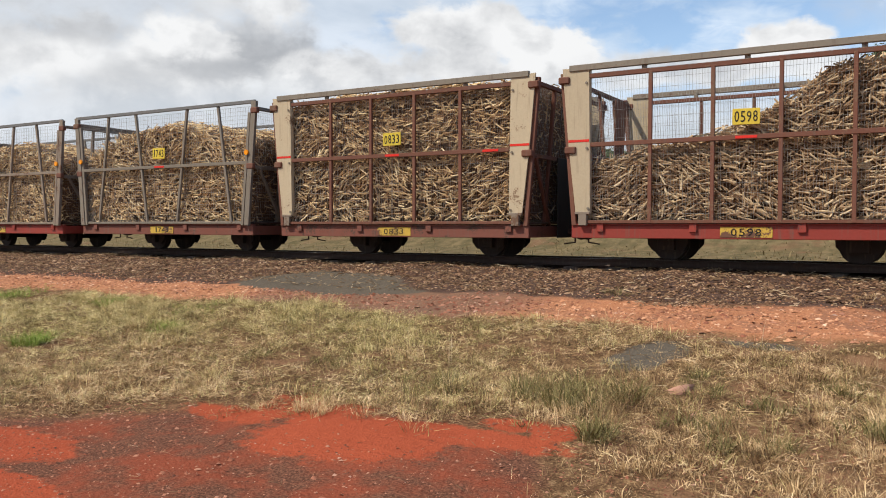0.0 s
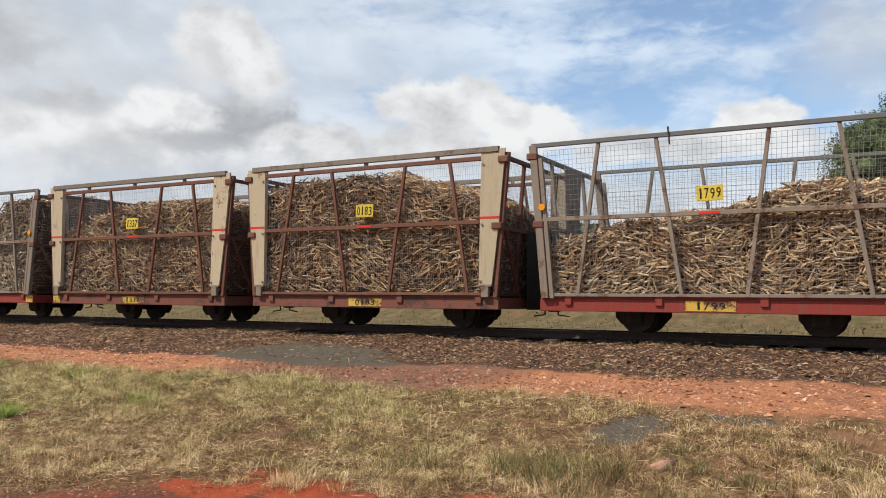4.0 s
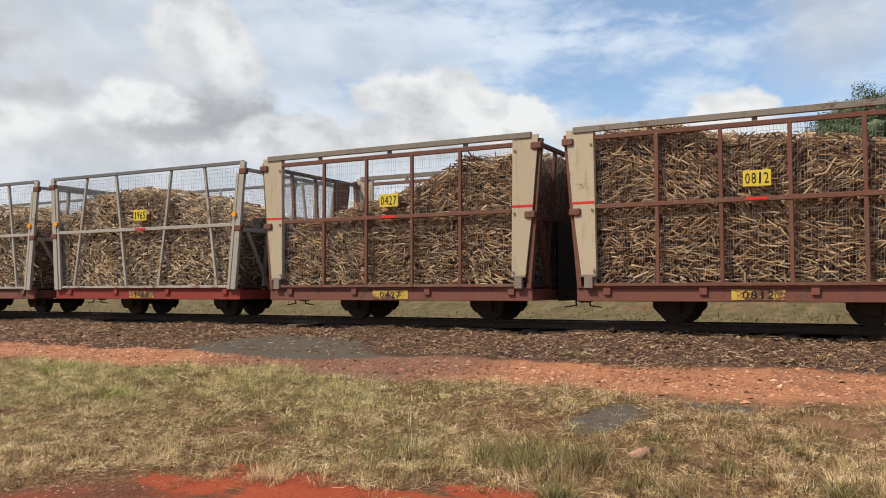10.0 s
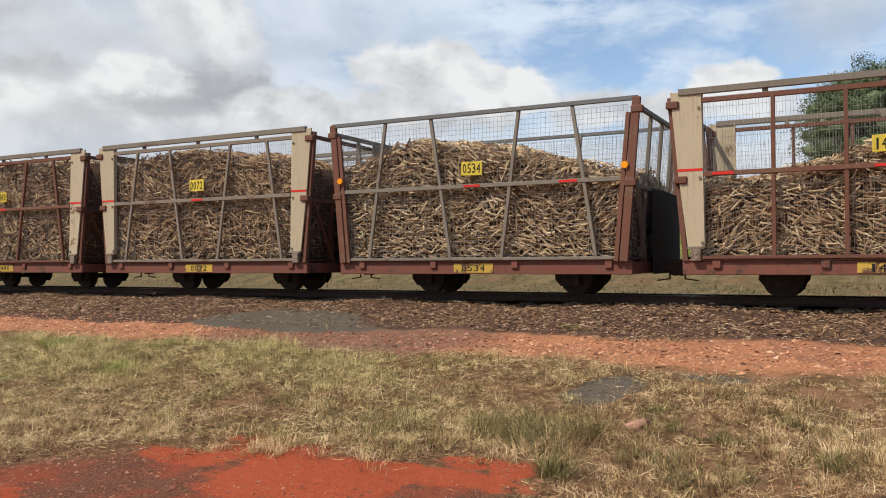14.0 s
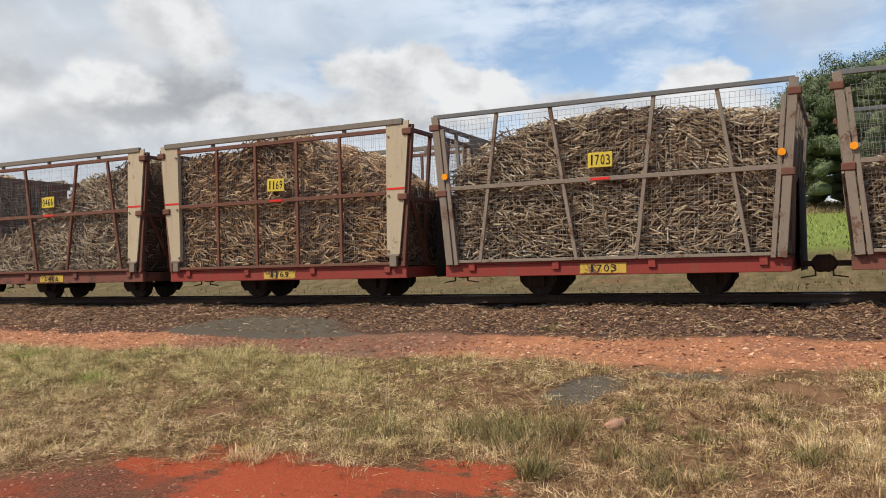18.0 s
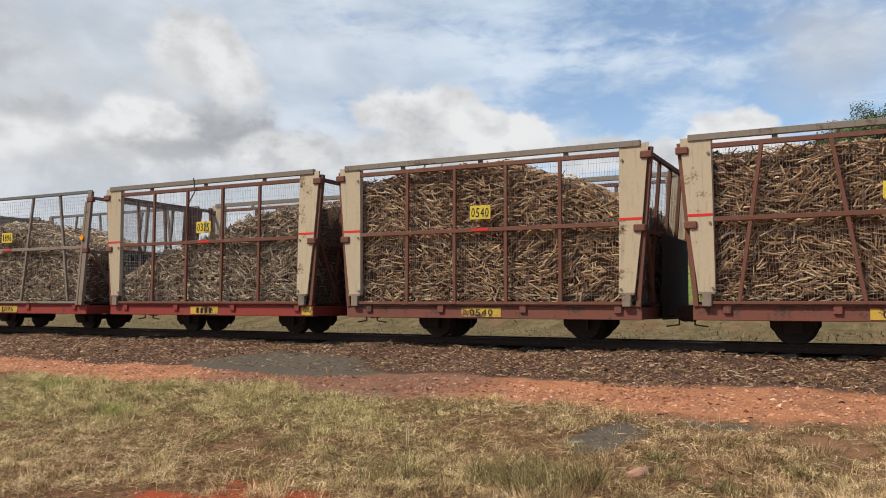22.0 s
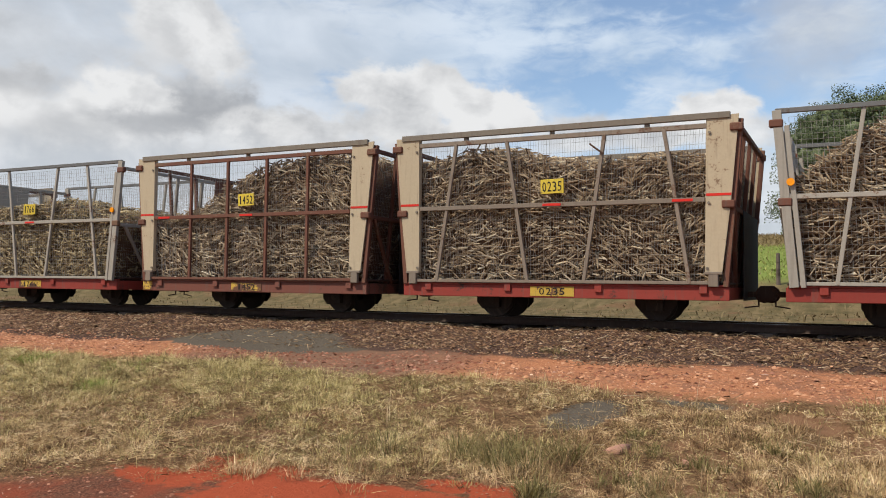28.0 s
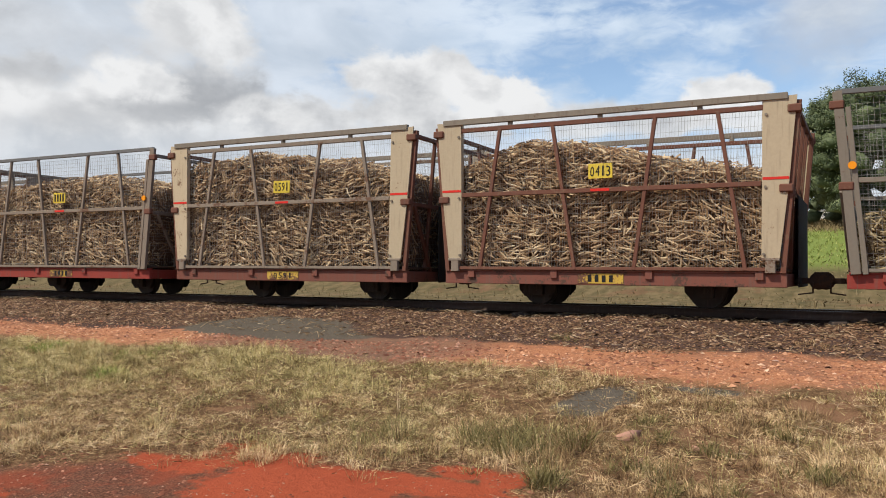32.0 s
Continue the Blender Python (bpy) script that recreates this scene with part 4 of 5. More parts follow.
def wire_panel(key, corners, n_up, n_along, r=0.0018):
    """Welded wire mesh over a four-cornered field: n_up upright wires, n_along lengthways wires."""
    if key not in MESHES:
        a, b, c, d = (np.array(p, float) for p in corners)
        u = np.linspace(0, 1, n_up)[:, None]
        w = np.linspace(0, 1, n_along)[:, None]
        start = np.concatenate([a + (b - a) * u, a + (d - a) * w])
        stop = np.concatenate([d + (c - d) * u, b + (c - b) * w])
        jig = np.random.default_rng(n_up).normal(0, 0.0035, start.shape)
        along = stop - start
        length = np.linalg.norm(along, axis=1)
        along = unit(along)
        face = unit(np.cross(b - a, d - a))
        side = unit(np.cross(along, np.tile(face, (len(along), 1))))
        v, f = prism_cloud((start + stop) / 2 + jig, along, side, length, np.full(len(along), r), 3)
        MESHES[key] = mesh_from(key.split(":")[0], v, f, M_WIRE)
    return MESHES[key]


def glyphs():
    """The ten figures as flat meshes of the built-in font, 1 high."""
    made = {}
    for ch in "0123456789":
        curve = bpy.data.curves.new("figure", "FONT")
        curve.body, curve.extrude, curve.resolution_u, curve.offset = ch, 0.02, 2, 0.0
        ob = new("figure", curve)
        bpy.context.view_layer.update()
        me = bpy.data.meshes.new_from_object(ob.evaluated_get(bpy.context.evaluated_depsgraph_get()))
        v = np.array([w.co[:] for w in me.vertices])
        made[ch] = (v, [tuple(p.vertices) for p in me.polygons])
        bpy.data.objects.remove(ob)
        bpy.data.curves.remove(curve)
        bpy.data.meshes.remove(me)
    return made


GLYPHS = glyphs()


def figures(text, width, height, seed, parent, y):
    """Stencilled figures, or a plain bar for each figure that cannot be read, filling a field that faces -y."""
    step = width / len(text)
    r = random.Random(seed)
    for i, ch in enumerate(text):
        key = "figure:%s%.3f" % (ch, height)
        if key not in MESHES:
            if ch in GLYPHS:
                v, f = GLYPHS[ch]
                v = v - (v.max(0) + v.min(0)) / 2
                size = v.max(0) - v.min(0)
                sx, sz = step * (0.74 if ch != "1" else 0.30) / max(size[0], 0.1), height / size[1]
                v = [(a * sx, -c * 0.06, b * sz) for a, b, c in v]
            else:
                w, h = step * 0.26, height * 0.5
                v = [(a * w, b * 0.0015, c * h) for a in (-1, 1) for b in (-1, 1) for c in (-1, 1)]
                f = [(0, 1, 3, 2), (4, 6, 7, 5), (0, 4, 5, 1), (2, 3, 7, 6), (0, 2, 6, 4), (1, 5, 7, 3)]
            me = bpy.data.meshes.new("figure")
            me.from_pydata(v, [], f)
            me.materials.append(M_BLACK)
            MESHES[key] = me
        part("figure", MESHES[key], parent, at=pose(-width / 2 + (i + 0.5) * step, y, r.uniform(-0.03, 0.03) * height, 0, r.uniform(-3, 3), 0))


FAN = ((-1.62, -1.34), (-0.32, -0.62), (0.42, 0.68), (1.70, 1.40))
UPRIGHT = ((-1.12, -1.12), (-0.38, -0.38), (0.37, 0.37), (1.12, 1.12))
WHEEL_R, AXLE_X = 0.225, 1.125
FRAME_MATS = {"brown": M_BROWN, "galv": M_GALV, "silver": M_SILVER, "tan": M_TAN}
SILL_MATS = {"red": M_RED, "brown": M_SILLBROWN}


def wheelset(parent, x, name):
    axle = part("wheelset", solid("axle", M_WHEEL, lambda bm: disc(bm, (0, 0, 0), 0.045, 1.1, 12)), parent, at=pose(x, 0, WHEEL_R))

    def wheel(bm, s):
        disc(bm, (0, s * 0.315, 0), WHEEL_R, 0.085, 28)
        disc(bm, (0, s * 0.265, 0), WHEEL_R + 0.02, 0.022, 28)
        disc(bm, (0, s * 0.365, 0), 0.075, 0.05, 14)
        for k in range(5):
            a = k * 2 * math.pi / 5
            disc(bm, (0.135 * math.cos(a), s * 0.356, 0.135 * math.sin(a)), 0.02, 0.012, 8)

    for s in (-1, 1):
        part("wheel", solid("wheel:%d" % s, M_WHEEL, lambda bm: wheel(bm, s)), axle)
    return axle


def cane_wagon(slot, kind, posts, stanchions, sill, number, sign, label, figures_sill=None, tape=True, amber=False, marks=()):
    """One four-wheeled cane wagon, the slot-th after the first. kind: 'plate' with broad cream corner plates, or 'slim' with narrow posts."""
    wagon = tagged(new("cane_wagon"), label, "cane wagon", group="wagons of the cane train")
    fm, sm = FRAME_MATS[stanchions[1]], SILL_MATS[sill]
    lean = FAN if stanchions[0] == "fan" else UPRIGHT
    # underframe
    for s in (-1, 1):
        part("side_sill", solid("side_sill:%d" % s, sm, lambda bm: (block(bm, (-2.14, s * 1.21 - 0.035, SILL_LO), (2.14, s * 1.21 + 0.035, SILL_HI)),
             block(bm, (-2.12, s * 1.21 - 0.05, SILL_HI), (2.12, s * 1.21 + 0.05, SILL_HI + 0.022), 0.003))), wagon)
        part("headstock", solid("headstock:%d" % s, sm, lambda bm: block(bm, (s * 2.10 - 0.04, -1.172, SILL_LO + 0.006), (s * 2.10 + 0.036, 1.172, SILL_HI - 0.004))), wagon)
        for i, bx in enumerate((-1.75, -0.6, 0.6, 1.85)):
            part("bracket", solid("bracket", sm, lambda bm: block(bm, (-0.045, -0.05, 0), (0.045, 0.05, 0.13), 0.004)), wagon, at=pose(bx, s * 1.225, SILL_HI - 0.08))
    part("deck", solid("deck", M_DARK, lambda bm: block(bm, (-2.13, -1.2, FLOOR_Z), (2.13, 1.2, FLOOR_Z + 0.03))), wagon)
    part("centre_sill", solid("centre_sill", M_DARK, lambda bm: (block(bm, (-2.055, -0.16, 0.30), (2.055, -0.08, 0.465)), block(bm, (-2.055, 0.08, 0.30), (2.055, 0.16, 0.465)))), wagon)
    for s in (-1, 1):
        ax = wheelset(wagon, s * AXLE_X, "wheelset")
        SETS[s].append(ax)
        for k in (-1, 1):
            part("axle_box", solid("axle_box:%d" % k, M_WHEEL, lambda bm: (block(bm, (-0.11, k * 0.47 - 0.07, 0.13), (0.11, k * 0.47 + 0.07, 0.30)), plate(bm, [(-0.27, 0.42), (0.27, 0.42), (0.26, 0.20), (0.18, 0.11), (-0.18, 0.11), (-0.26, 0.20)], k * 0.445 - 0.008, k * 0.445 + 0.008))), wagon, at=pose(s * AXLE_X, 0, 0))
        part("coupler", solid("coupler:%d" % s, M_DARK, lambda bm: (bar(bm, (s * 2.1, 0, 0.36), (s * 2.38, 0, 0.36), 0.07, 0.08), disc(bm, (s * 2.40, 0, 0.36), 0.085, 0.16, 14), disc(bm, (s * 2.40, 0, 0.36), 0.11, 0.07, 14), block(bm, (s * 2.40 - 0.05, -0.05, 0.42), (s * 2.40 + 0.04, 0.05, 0.47)),
             bar(bm, (s * 2.34, -0.1, 0.34), (s * 2.34, -0.1, 0.215), 0.02, 0.02), bar(bm, (s * 2.35, -0.1, 0.215), (s * 2.17, -0.1, 0.19), 0.018, 0.02))), wagon, "black iron coupling")
    # side frames
    pm = {"cream": M_CREAM, "silver": M_SILVER, "galv": M_GALV, "tan": M_TAN, "brown": M_BROWN}[posts]
    reach = 1.875 if kind == "plate" else 2.09
    for s in (-1, 1):
        ys = s * SIDE_Y
        for e in (-1, 1):
            if kind == "plate":
                def corner(bm):
                    plate(bm, [(e * 1.90, TOP_Z - 0.02), (e * 2.255, TOP_Z), (e * 2.17, 1.48), (e * 2.065, 0.60), (e * 1.875, 0.60), (e * 1.885, 1.48)], ys - 0.012, ys + 0.012)
                    bar(bm, (e * 1.895, ys + s * -0.03, TOP_Z - 0.02), (e * 1.88, ys + s * -0.03, 0.60), 0.014, 0.05)
                post = part("corner_post", solid("corner_post:%d%d" % (s, e), pm, corner), wagon, "cream-painted tapered steel plate")
                part("foot", solid("foot:%d%d" % (s, e), M_TAN, lambda bm: (block(bm, (e * 1.97 - 0.055, ys - 0.03, SILL_HI), (e * 1.97 + 0.055, ys + 0.03, 0.60)), block(bm, (e * 1.97 - 0.1, ys + s * 0.02 - 0.012, 0.585), (e * 1.97 + 0.1, ys + s * 0.02 + 0.012, 0.62)))), post)
                part("corner_angle", solid("corner_angle:%d%d" % (s, e), M_BROWN, lambda bm: bar(bm, (e * 2.27, ys - s * 0.05, TOP_Z - 0.05), (e * 2.10, ys - s * 0.05, SILL_HI), 0.06, 0.06)), wagon)
                bolts = ((1.93, 2.24), (1.92, 1.42), (1.90, 0.66), (2.12, 1.36))
                for bx, bz in bolts:
                    part("bolt", solid("bolt:%d" % s, M_GALV, lambda bm: disc(bm, (0, s * 0.008, 0), 0.017, 0.016, 8)), post, at=pose(e * bx, ys + s * 0.012, bz))
                if tape:
                    part("reflector_strip", solid("reflector_strip:%d%d" % (s, e), M_TAPE, lambda bm: plate(bm, [(e * 1.89, 1.50), (e * 2.17, 1.50), (e * 2.17, 1.53), (e * 1.89, 1.53)], ys + s * 0.0125, ys + s * 0.0155)), post, "red reflective strip")
            else:
                def corner(bm):
                    bar(bm, (e * 2.225, ys, TOP_Z), (e * 2.05, ys, SILL_HI), 0.10, 0.055)
                    bar(bm, (e * 2.12, ys, TOP_Z - 0.18), (e * 1.955, ys, SILL_HI), 0.055, 0.045)
                post = part("corner_post", solid("corner_post_slim:%d%d" % (s, e), pm, corner), wagon)
                if amber:
                    part("amber_reflector", solid("amber_reflector:%d%d" % (s, e), M_AMBER, lambda bm: disc(bm, (e * 2.08, ys + s * 0.045, 1.62), 0.043, 0.022, 18)), post, "round amber reflector")
            # lugs that hold the end frame
            for z, dx in ((2.29, 0.03), (1.40, -0.06)):
                part("lug", solid("lug:%d%d%d" % (s, e, z * 10), M_BROWN, lambda bm: block(bm, (e * (2.2 + dx) - 0.075, ys + s * 0.005 - 0.035, z - 0.045), (e * (2.2 + dx) + 0.075, ys + s * 0.005 + 0.035, z + 0.045), 0.012)), wagon)
        if kind == "plate":
            part("top_rail", solid("top_rail:%d" % s, M_GALV, lambda bm: bar(bm, (-2.16, ys, TOP_Z - 0.005), (2.16, ys, TOP_Z - 0.005), 0.075, 0.06)), wagon, "weathered grey top rail")
            part("upper_rail", solid("upper_rail:%d" % s, fm, lambda bm: bar(bm, (-1.9, ys - s * 0.02, TOP_Z - 0.115), (1.9, ys - s * 0.02, TOP_Z - 0.115), 0.055, 0.05)), wagon)
            for gx in (-1.2, 0.0, 1.2):
                part("rail_clip", solid("rail_clip:%d" % s, M_GALV, lambda bm: block(bm, (-0.03, -0.02, 0), (0.03, 0.02, 0.13))), wagon, at=pose(gx, ys - s * 0.02, TOP_Z - 0.125))
        else:
            part("top_rail", solid("top_rail_slim:%d" % s, M_STEEL, lambda bm: bar(bm, (-2.24, ys, TOP_Z - 0.01), (2.24, ys, TOP_Z - 0.01), 0.055, 0.05)), wagon)
        part("mid_rail", solid("mid_rail:%d%s" % (s, kind), fm, lambda bm: bar(bm, (-reach, ys - s * 0.005, MID_Z), (reach, ys - s * 0.005, MID_Z), 0.055, 0.045)), wagon)
        part("bottom_rail", solid("bottom_rail:%d" % s, fm, lambda bm: bar(bm, (-2.0, ys - s * 0.02, SILL_HI + 0.045), (2.0, ys - s * 0.02, SILL_HI + 0.045), 0.04, 0.05)), wagon)
        for i, (xb, xt) in enumerate(lean):
            top = TOP_Z - (0.12 if kind == "plate" else 0.02)
            part("stanchion", solid("stanchion:%s%d%d%s" % (stanchions[0], i, s, kind), fm, lambda bm: bar(bm, (xb, ys - s * 0.012, SILL_HI + 0.03), (xt, ys - s * 0.012, top), 0.046, 0.04)), wagon)
        part("side_mesh", wire_panel("side_mesh:%s%d" % (kind, s), ((-1.98, ys - s * 0.045, 0.47), (1.98, ys - s * 0.045, 0.47), (2.1, ys - s * 0.045, TOP_Z - 0.08), (-2.1, ys - s * 0.045, TOP_Z - 0.08)), *((118, 17, 0.0018) if kind == "plate" else (76, 30, 0.0022))), wagon, "welded wire mesh")
    # end frames
    for e in (-1, 1):
        em = M_BROWN if kind == "plate" else fm
        part("end_top_rail", solid("end_top_rail:%d" % e, em, lambda bm: bar(bm, (e * 2.24, -1.24, TOP_Z - 0.12), (e * 2.24, 1.24, TOP_Z - 0.12), 0.055, 0.055)), wagon)
        part("end_mid_rail", solid("end_mid_rail:%d" % e, em, lambda bm: bar(bm, (e * 2.16, -1.24, 1.38), (e * 2.16, 1.24, 1.38), 0.055, 0.055)), wagon)
        for yb in (-0.62, 0.0, 0.62):
            part("end_stanchion", solid("end_stanchion:%d%d" % (e, yb * 100), em, lambda bm: bar(bm, (e * 2.08, yb, SILL_HI), (e * 2.235, yb, TOP_Z - 0.12), 0.045, 0.05)), wagon)
        for k in (-1, 1):
            part("end_brace", solid("end_brace:%d%d" % (e, k), em, lambda bm: bar(bm, (e * 2.11, k * 0.5, SILL_HI), (e * 2.19, k * 1.15, 1.36), 0.045, 0.045)), wagon)
        part("end_mesh", wire_panel("end_mesh:%d" % e, ((e * 2.05, -1.22, 0.47), (e * 2.05, 1.22, 0.47), (e * 2.2, 1.22, TOP_Z - 0.12), (e * 2.2, -1.22, TOP_Z - 0.12)), 56, 36), wagon, "welded wire mesh")
    part("apron", solid("apron", M_APRON, lambda bm: block(bm, (2.192, -0.42, 0.28), (2.204, 1.2, 1.40), 0.003)), wagon, "black rubber apron hanging on the end")
    part("end_board", solid("end_board:" + kind, em, lambda bm: plate_x(bm, [(0.30, 0.62), (0.62, 0.62), (0.88, TOP_Z - 0.16), (0.40, TOP_Z - 0.16)] if kind == "plate" else [(-0.30, 0.62), (0.10, 0.62), (0.28, TOP_Z - 0.16), (-0.38, TOP_Z - 0.16)], -2.14, -2.125)), wagon, "broad leaning plate inside the end frame")
    for e in marks:
        part("end_mark", solid("end_mark", M_FADED, lambda bm: block(bm, (-0.1, -0.002, -0.066), (0.1, 0.002, 0.066), 0.001)), wagon, "worn yellow painted end mark", at=pose(e * 2.035, -1.2485, 0.367))
    # signs
    board = part("number_board", solid("number_board", M_YELLOW, lambda bm: block(bm, (-0.152, -0.006, -0.092), (0.152, 0.006, 0.092), 0.003)), wagon, "yellow number board", at=pose(sign, -SIDE_Y - 0.032, 1.69, 0, random.Random(slot).uniform(-1.5, 1.5), 0))
    if number:
        figures(number, 0.27, 0.125, slot, board, -0.0085)
    low = part("sill_panel", solid("sill_panel", M_FADED, lambda bm: block(bm, (-0.29, -0.003, -0.062), (0.29, 0.003, 0.062), 0.002)), wagon, "worn yellow painted panel", at=pose(0.0, -1.249, 0.367))
    figures(figures_sill or number or "----", 0.36, 0.086, slot + 50, low, -0.0055)
    if tape:
        part("reflector_strip", solid("rail_strip", M_TAPE, lambda bm: block(bm, (-0.12, -0.002, -0.016), (0.12, 0.002, 0.016), 0.001)), wagon, "red reflective strip", at=pose(sign * 0.5, -SIDE_Y - 0.0205, MID_Z))
        if slot in LONE_STRIPS:
            part("reflector_strip", solid("rail_strip", M_TAPE, lambda bm: block(bm, (-0.12, -0.002, -0.016), (0.12, 0.002, 0.016), 0.001)), wagon, "red reflective strip", at=pose(LONE_STRIPS[slot], -SIDE_Y - 0.0205, MID_Z))
    for who, name, words, xa, za, xb, zb in SCRAPS:
        if who == slot:
            part(name, solid("%s:%d%.2f" % (name, slot, za), M_DARK, lambda bm: bar(bm, (xa, -SIDE_Y - 0.036, za), (xb, -SIDE_Y - 0.036, zb), 0.022, 0.012)), wagon, words)
    return wagon


# scraps of cane and wire caught on the near side frame: wagon, name, label, then from and to along and up the side
SCRAPS = ((4, "cane_scrap", "dry cane leaf caught on the top rail", -0.46, 2.52, -0.44, 2.30), (7, "cane_scrap", "dry cane leaf hanging from the top rail", -1.08, 2.42, -1.07, 2.20),
          (25, "loose_wire", "bent wire hanging from the top rail", -0.22, 2.50, -0.18, 2.28), (25, "loose_wire", "bent wire hanging from the top rail", -0.18, 2.28, -0.34, 2.05),
          (25, "loose_wire", "bent wire hanging from the top rail", -0.34, 2.05, -0.36, 1.50), (31, "cane_scrap", "dark cane stalk caught in the wire", 0.50, 2.20, 0.68, 2.06))
# wagons with a second strip on the middle rail, and where along it
LONE_STRIPS = {1: 1.6, 14: -1.66, 15: 1.35, 31: 1.62, 32: -1.66}
SETS = {-1: [], 1: []}


def cane_load(slot, heights, mat, tone, thick=0.0105, count=6600):
    """A heap of cut cane billets: heights at five places from the rear to the front of the wagon, as parts of the box's height."""
    r = np.random.default_rng(100 + slot)
    xk = np.linspace(-2.1, 2.1, len(heights))
    z0, full = FLOOR_Z + 0.04, TOP_Z - FLOOR_Z - 0.02
    ph = r.uniform(0, 6.28, 4)

    def top(x, y):
        h = z0 + full * np.interp(x, xk, heights)
        h = h + 0.05 * np.sin(3.1 * x + ph[0]) * np.sin(2.3 * y + ph[1]) + 0.03 * np.sin(7 * x + ph[2]) * np.sin(5 * y + ph[3])
        edge = np.clip((np.abs(y) - 0.5) / 0.72, 0, 1)
        return np.maximum(h + 0.10 * (1 - edge) - 0.10 * edge ** 2, z0 + 0.05)

    xs, ys = np.linspace(-1.94, 1.94, 26), np.linspace(-1.10, 1.10, 11)
    gx, gy = np.meshgrid(xs, ys, indexing="ij")
    gz = top(gx, gy) - 0.06
    flare = np.where(np.abs(gx) > 1.93, 1 + 0.045 * (gz - z0), 1.0)
    tops = np.stack([gx * flare, gy, gz], -1).reshape(-1, 3)
    base = np.stack([gx, gy, np.full_like(gx, z0)], -1).reshape(-1, 3)
    nx, ny = gx.shape
    cap = grid_faces(nx, ny)
    rim = [(i * ny, (i + 1) * ny) for i in range(nx - 1)] + [((i + 1) * ny + ny - 1, i * ny + ny - 1) for i in range(nx - 1)] + [(j + 1, j) for j in range(ny - 1)] + [((nx - 1) * ny + j, (nx - 1) * ny + j + 1) for j in range(ny - 1)]
    m = nx * ny
    wallf = np.array([(a, b, b + m, a + m) for a, b in rim])
    load = tagged(new("cane_load"), "heap of cut sugar cane billets, %s, in its wagon" % tone, "cane load", group="loads of the cane train")
    # solid filling of the heap, coloured dark to stand for shade between the billets
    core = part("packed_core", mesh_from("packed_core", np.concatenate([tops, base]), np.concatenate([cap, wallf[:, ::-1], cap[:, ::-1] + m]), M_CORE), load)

    # billets on the near side, the ends and the top
    n1, n2, n3 = int(count * 0.57), int(count * 0.13), int(count * 0.30)
    u = r.uniform(-2.0, 2.0, n1 * 2)
    zz = z0 + r.uniform(0, 1.05, n1 * 2) * full
    ok = np.flatnonzero(zz < top(u, np.full_like(u, -1.0)) + 0.01)[:n1]
    u, zz = u[ok], zz[ok]
    at = [np.stack([u * (1 + 0.022 * (zz - z0)), -1.12 - 0.095 * r.random(len(u)) ** 0.8, zz], 1)]
    # the billets lie in swirls, mostly level, with odd ones across
    swirl = 0.30 * np.sin(2.2 * u + ph[0] + 1.3 * np.sin(1.9 * zz + ph[1])) + 0.28 * np.sin(4.7 * zz + 3.1 * u + ph[2])
    a = swirl + r.normal(0, 0.42, len(u)) + (r.random(len(u)) < 0.22) * r.uniform(-1.6, 1.6, len(u))
    along = [unit(np.stack([np.cos(a), r.normal(0, 0.16, len(u)), np.sin(a)], 1))]
    for e in (-1, 1):
        k = n2 // 2
        yy, zz = r.uniform(-1.15, 1.15, k * 2), z0 + r.uniform(0, 1.0, k * 2) * full
        ok = np.flatnonzero(zz < top(np.full_like(yy, e * 2.0), yy))[:k]
        yy, zz = yy[ok], zz[ok]
        at.append(np.stack([e * (2.0 + 0.075 * (zz - z0) - 0.05 * r.random(len(zz))), yy, zz], 1))
        a = r.normal(0, 0.7, len(yy))
        along.append(unit(np.stack([r.normal(0, 0.12, len(yy)), np.cos(a), np.sin(a)], 1)))
    x3, y3 = r.uniform(-2.0, 2.0, n3), r.uniform(-1.19, 1.1, n3)
    h = top(x3, y3)
    slope = (top(x3 + 0.05, y3) - top(x3 - 0.05, y3)) / 0.1
    slope_y = (top(x3, y3 + 0.05) - top(x3, y3 - 0.05)) / 0.1
    at.append(np.stack([x3, y3, h + r.uniform(-0.06, 0.025, n3)], 1))
    a = r.uniform(0, np.pi, n3)
    along.append(unit(np.stack([np.cos(a), np.sin(a), np.cos(a) * slope + np.sin(a) * slope_y + r.normal(0, 0.22, n3)], 1)))
    ends = len(at[1]) + len(at[2])
    at, along = np.concatenate(at), np.concatenate(along)
    n = len(at)
    out = np.concatenate([np.tile([0.0, -1, 0.25], (len(at) - n3 - ends, 1)), np.stack([np.sign(at[len(at) - n3 - ends:len(at) - n3, 0]), np.zeros(ends), np.full(ends, 0.2)], 1), np.tile([0.0, -0.3, 1], (n3, 1))]) + r.normal(0, 0.3, (n, 3))
    side = unit(out - along * np.sum(out * along, 1, keepdims=True))
    length = np.where(r.random(n) < 0.25, r.uniform(0.03, 0.09, n), r.uniform(0.08, 0.20, n))
    keep = np.abs(at[:, 0]) + np.abs(along[:, 0]) * length / 2 < 2.2
    v, f = prism_cloud(at[keep], along[keep], side[keep], length[keep], (thick * r.uniform(0.7, 1.3, n) * np.where(r.random(n) < 0.22, 0.4, 1.0))[keep], 3, 0.95, embedded=True)
    tagged(part("billet_layer", mesh_from("billet_layer", v, f, mat), load, "loose cane billets"), kind="stuff")
    return load

TRAIN = []


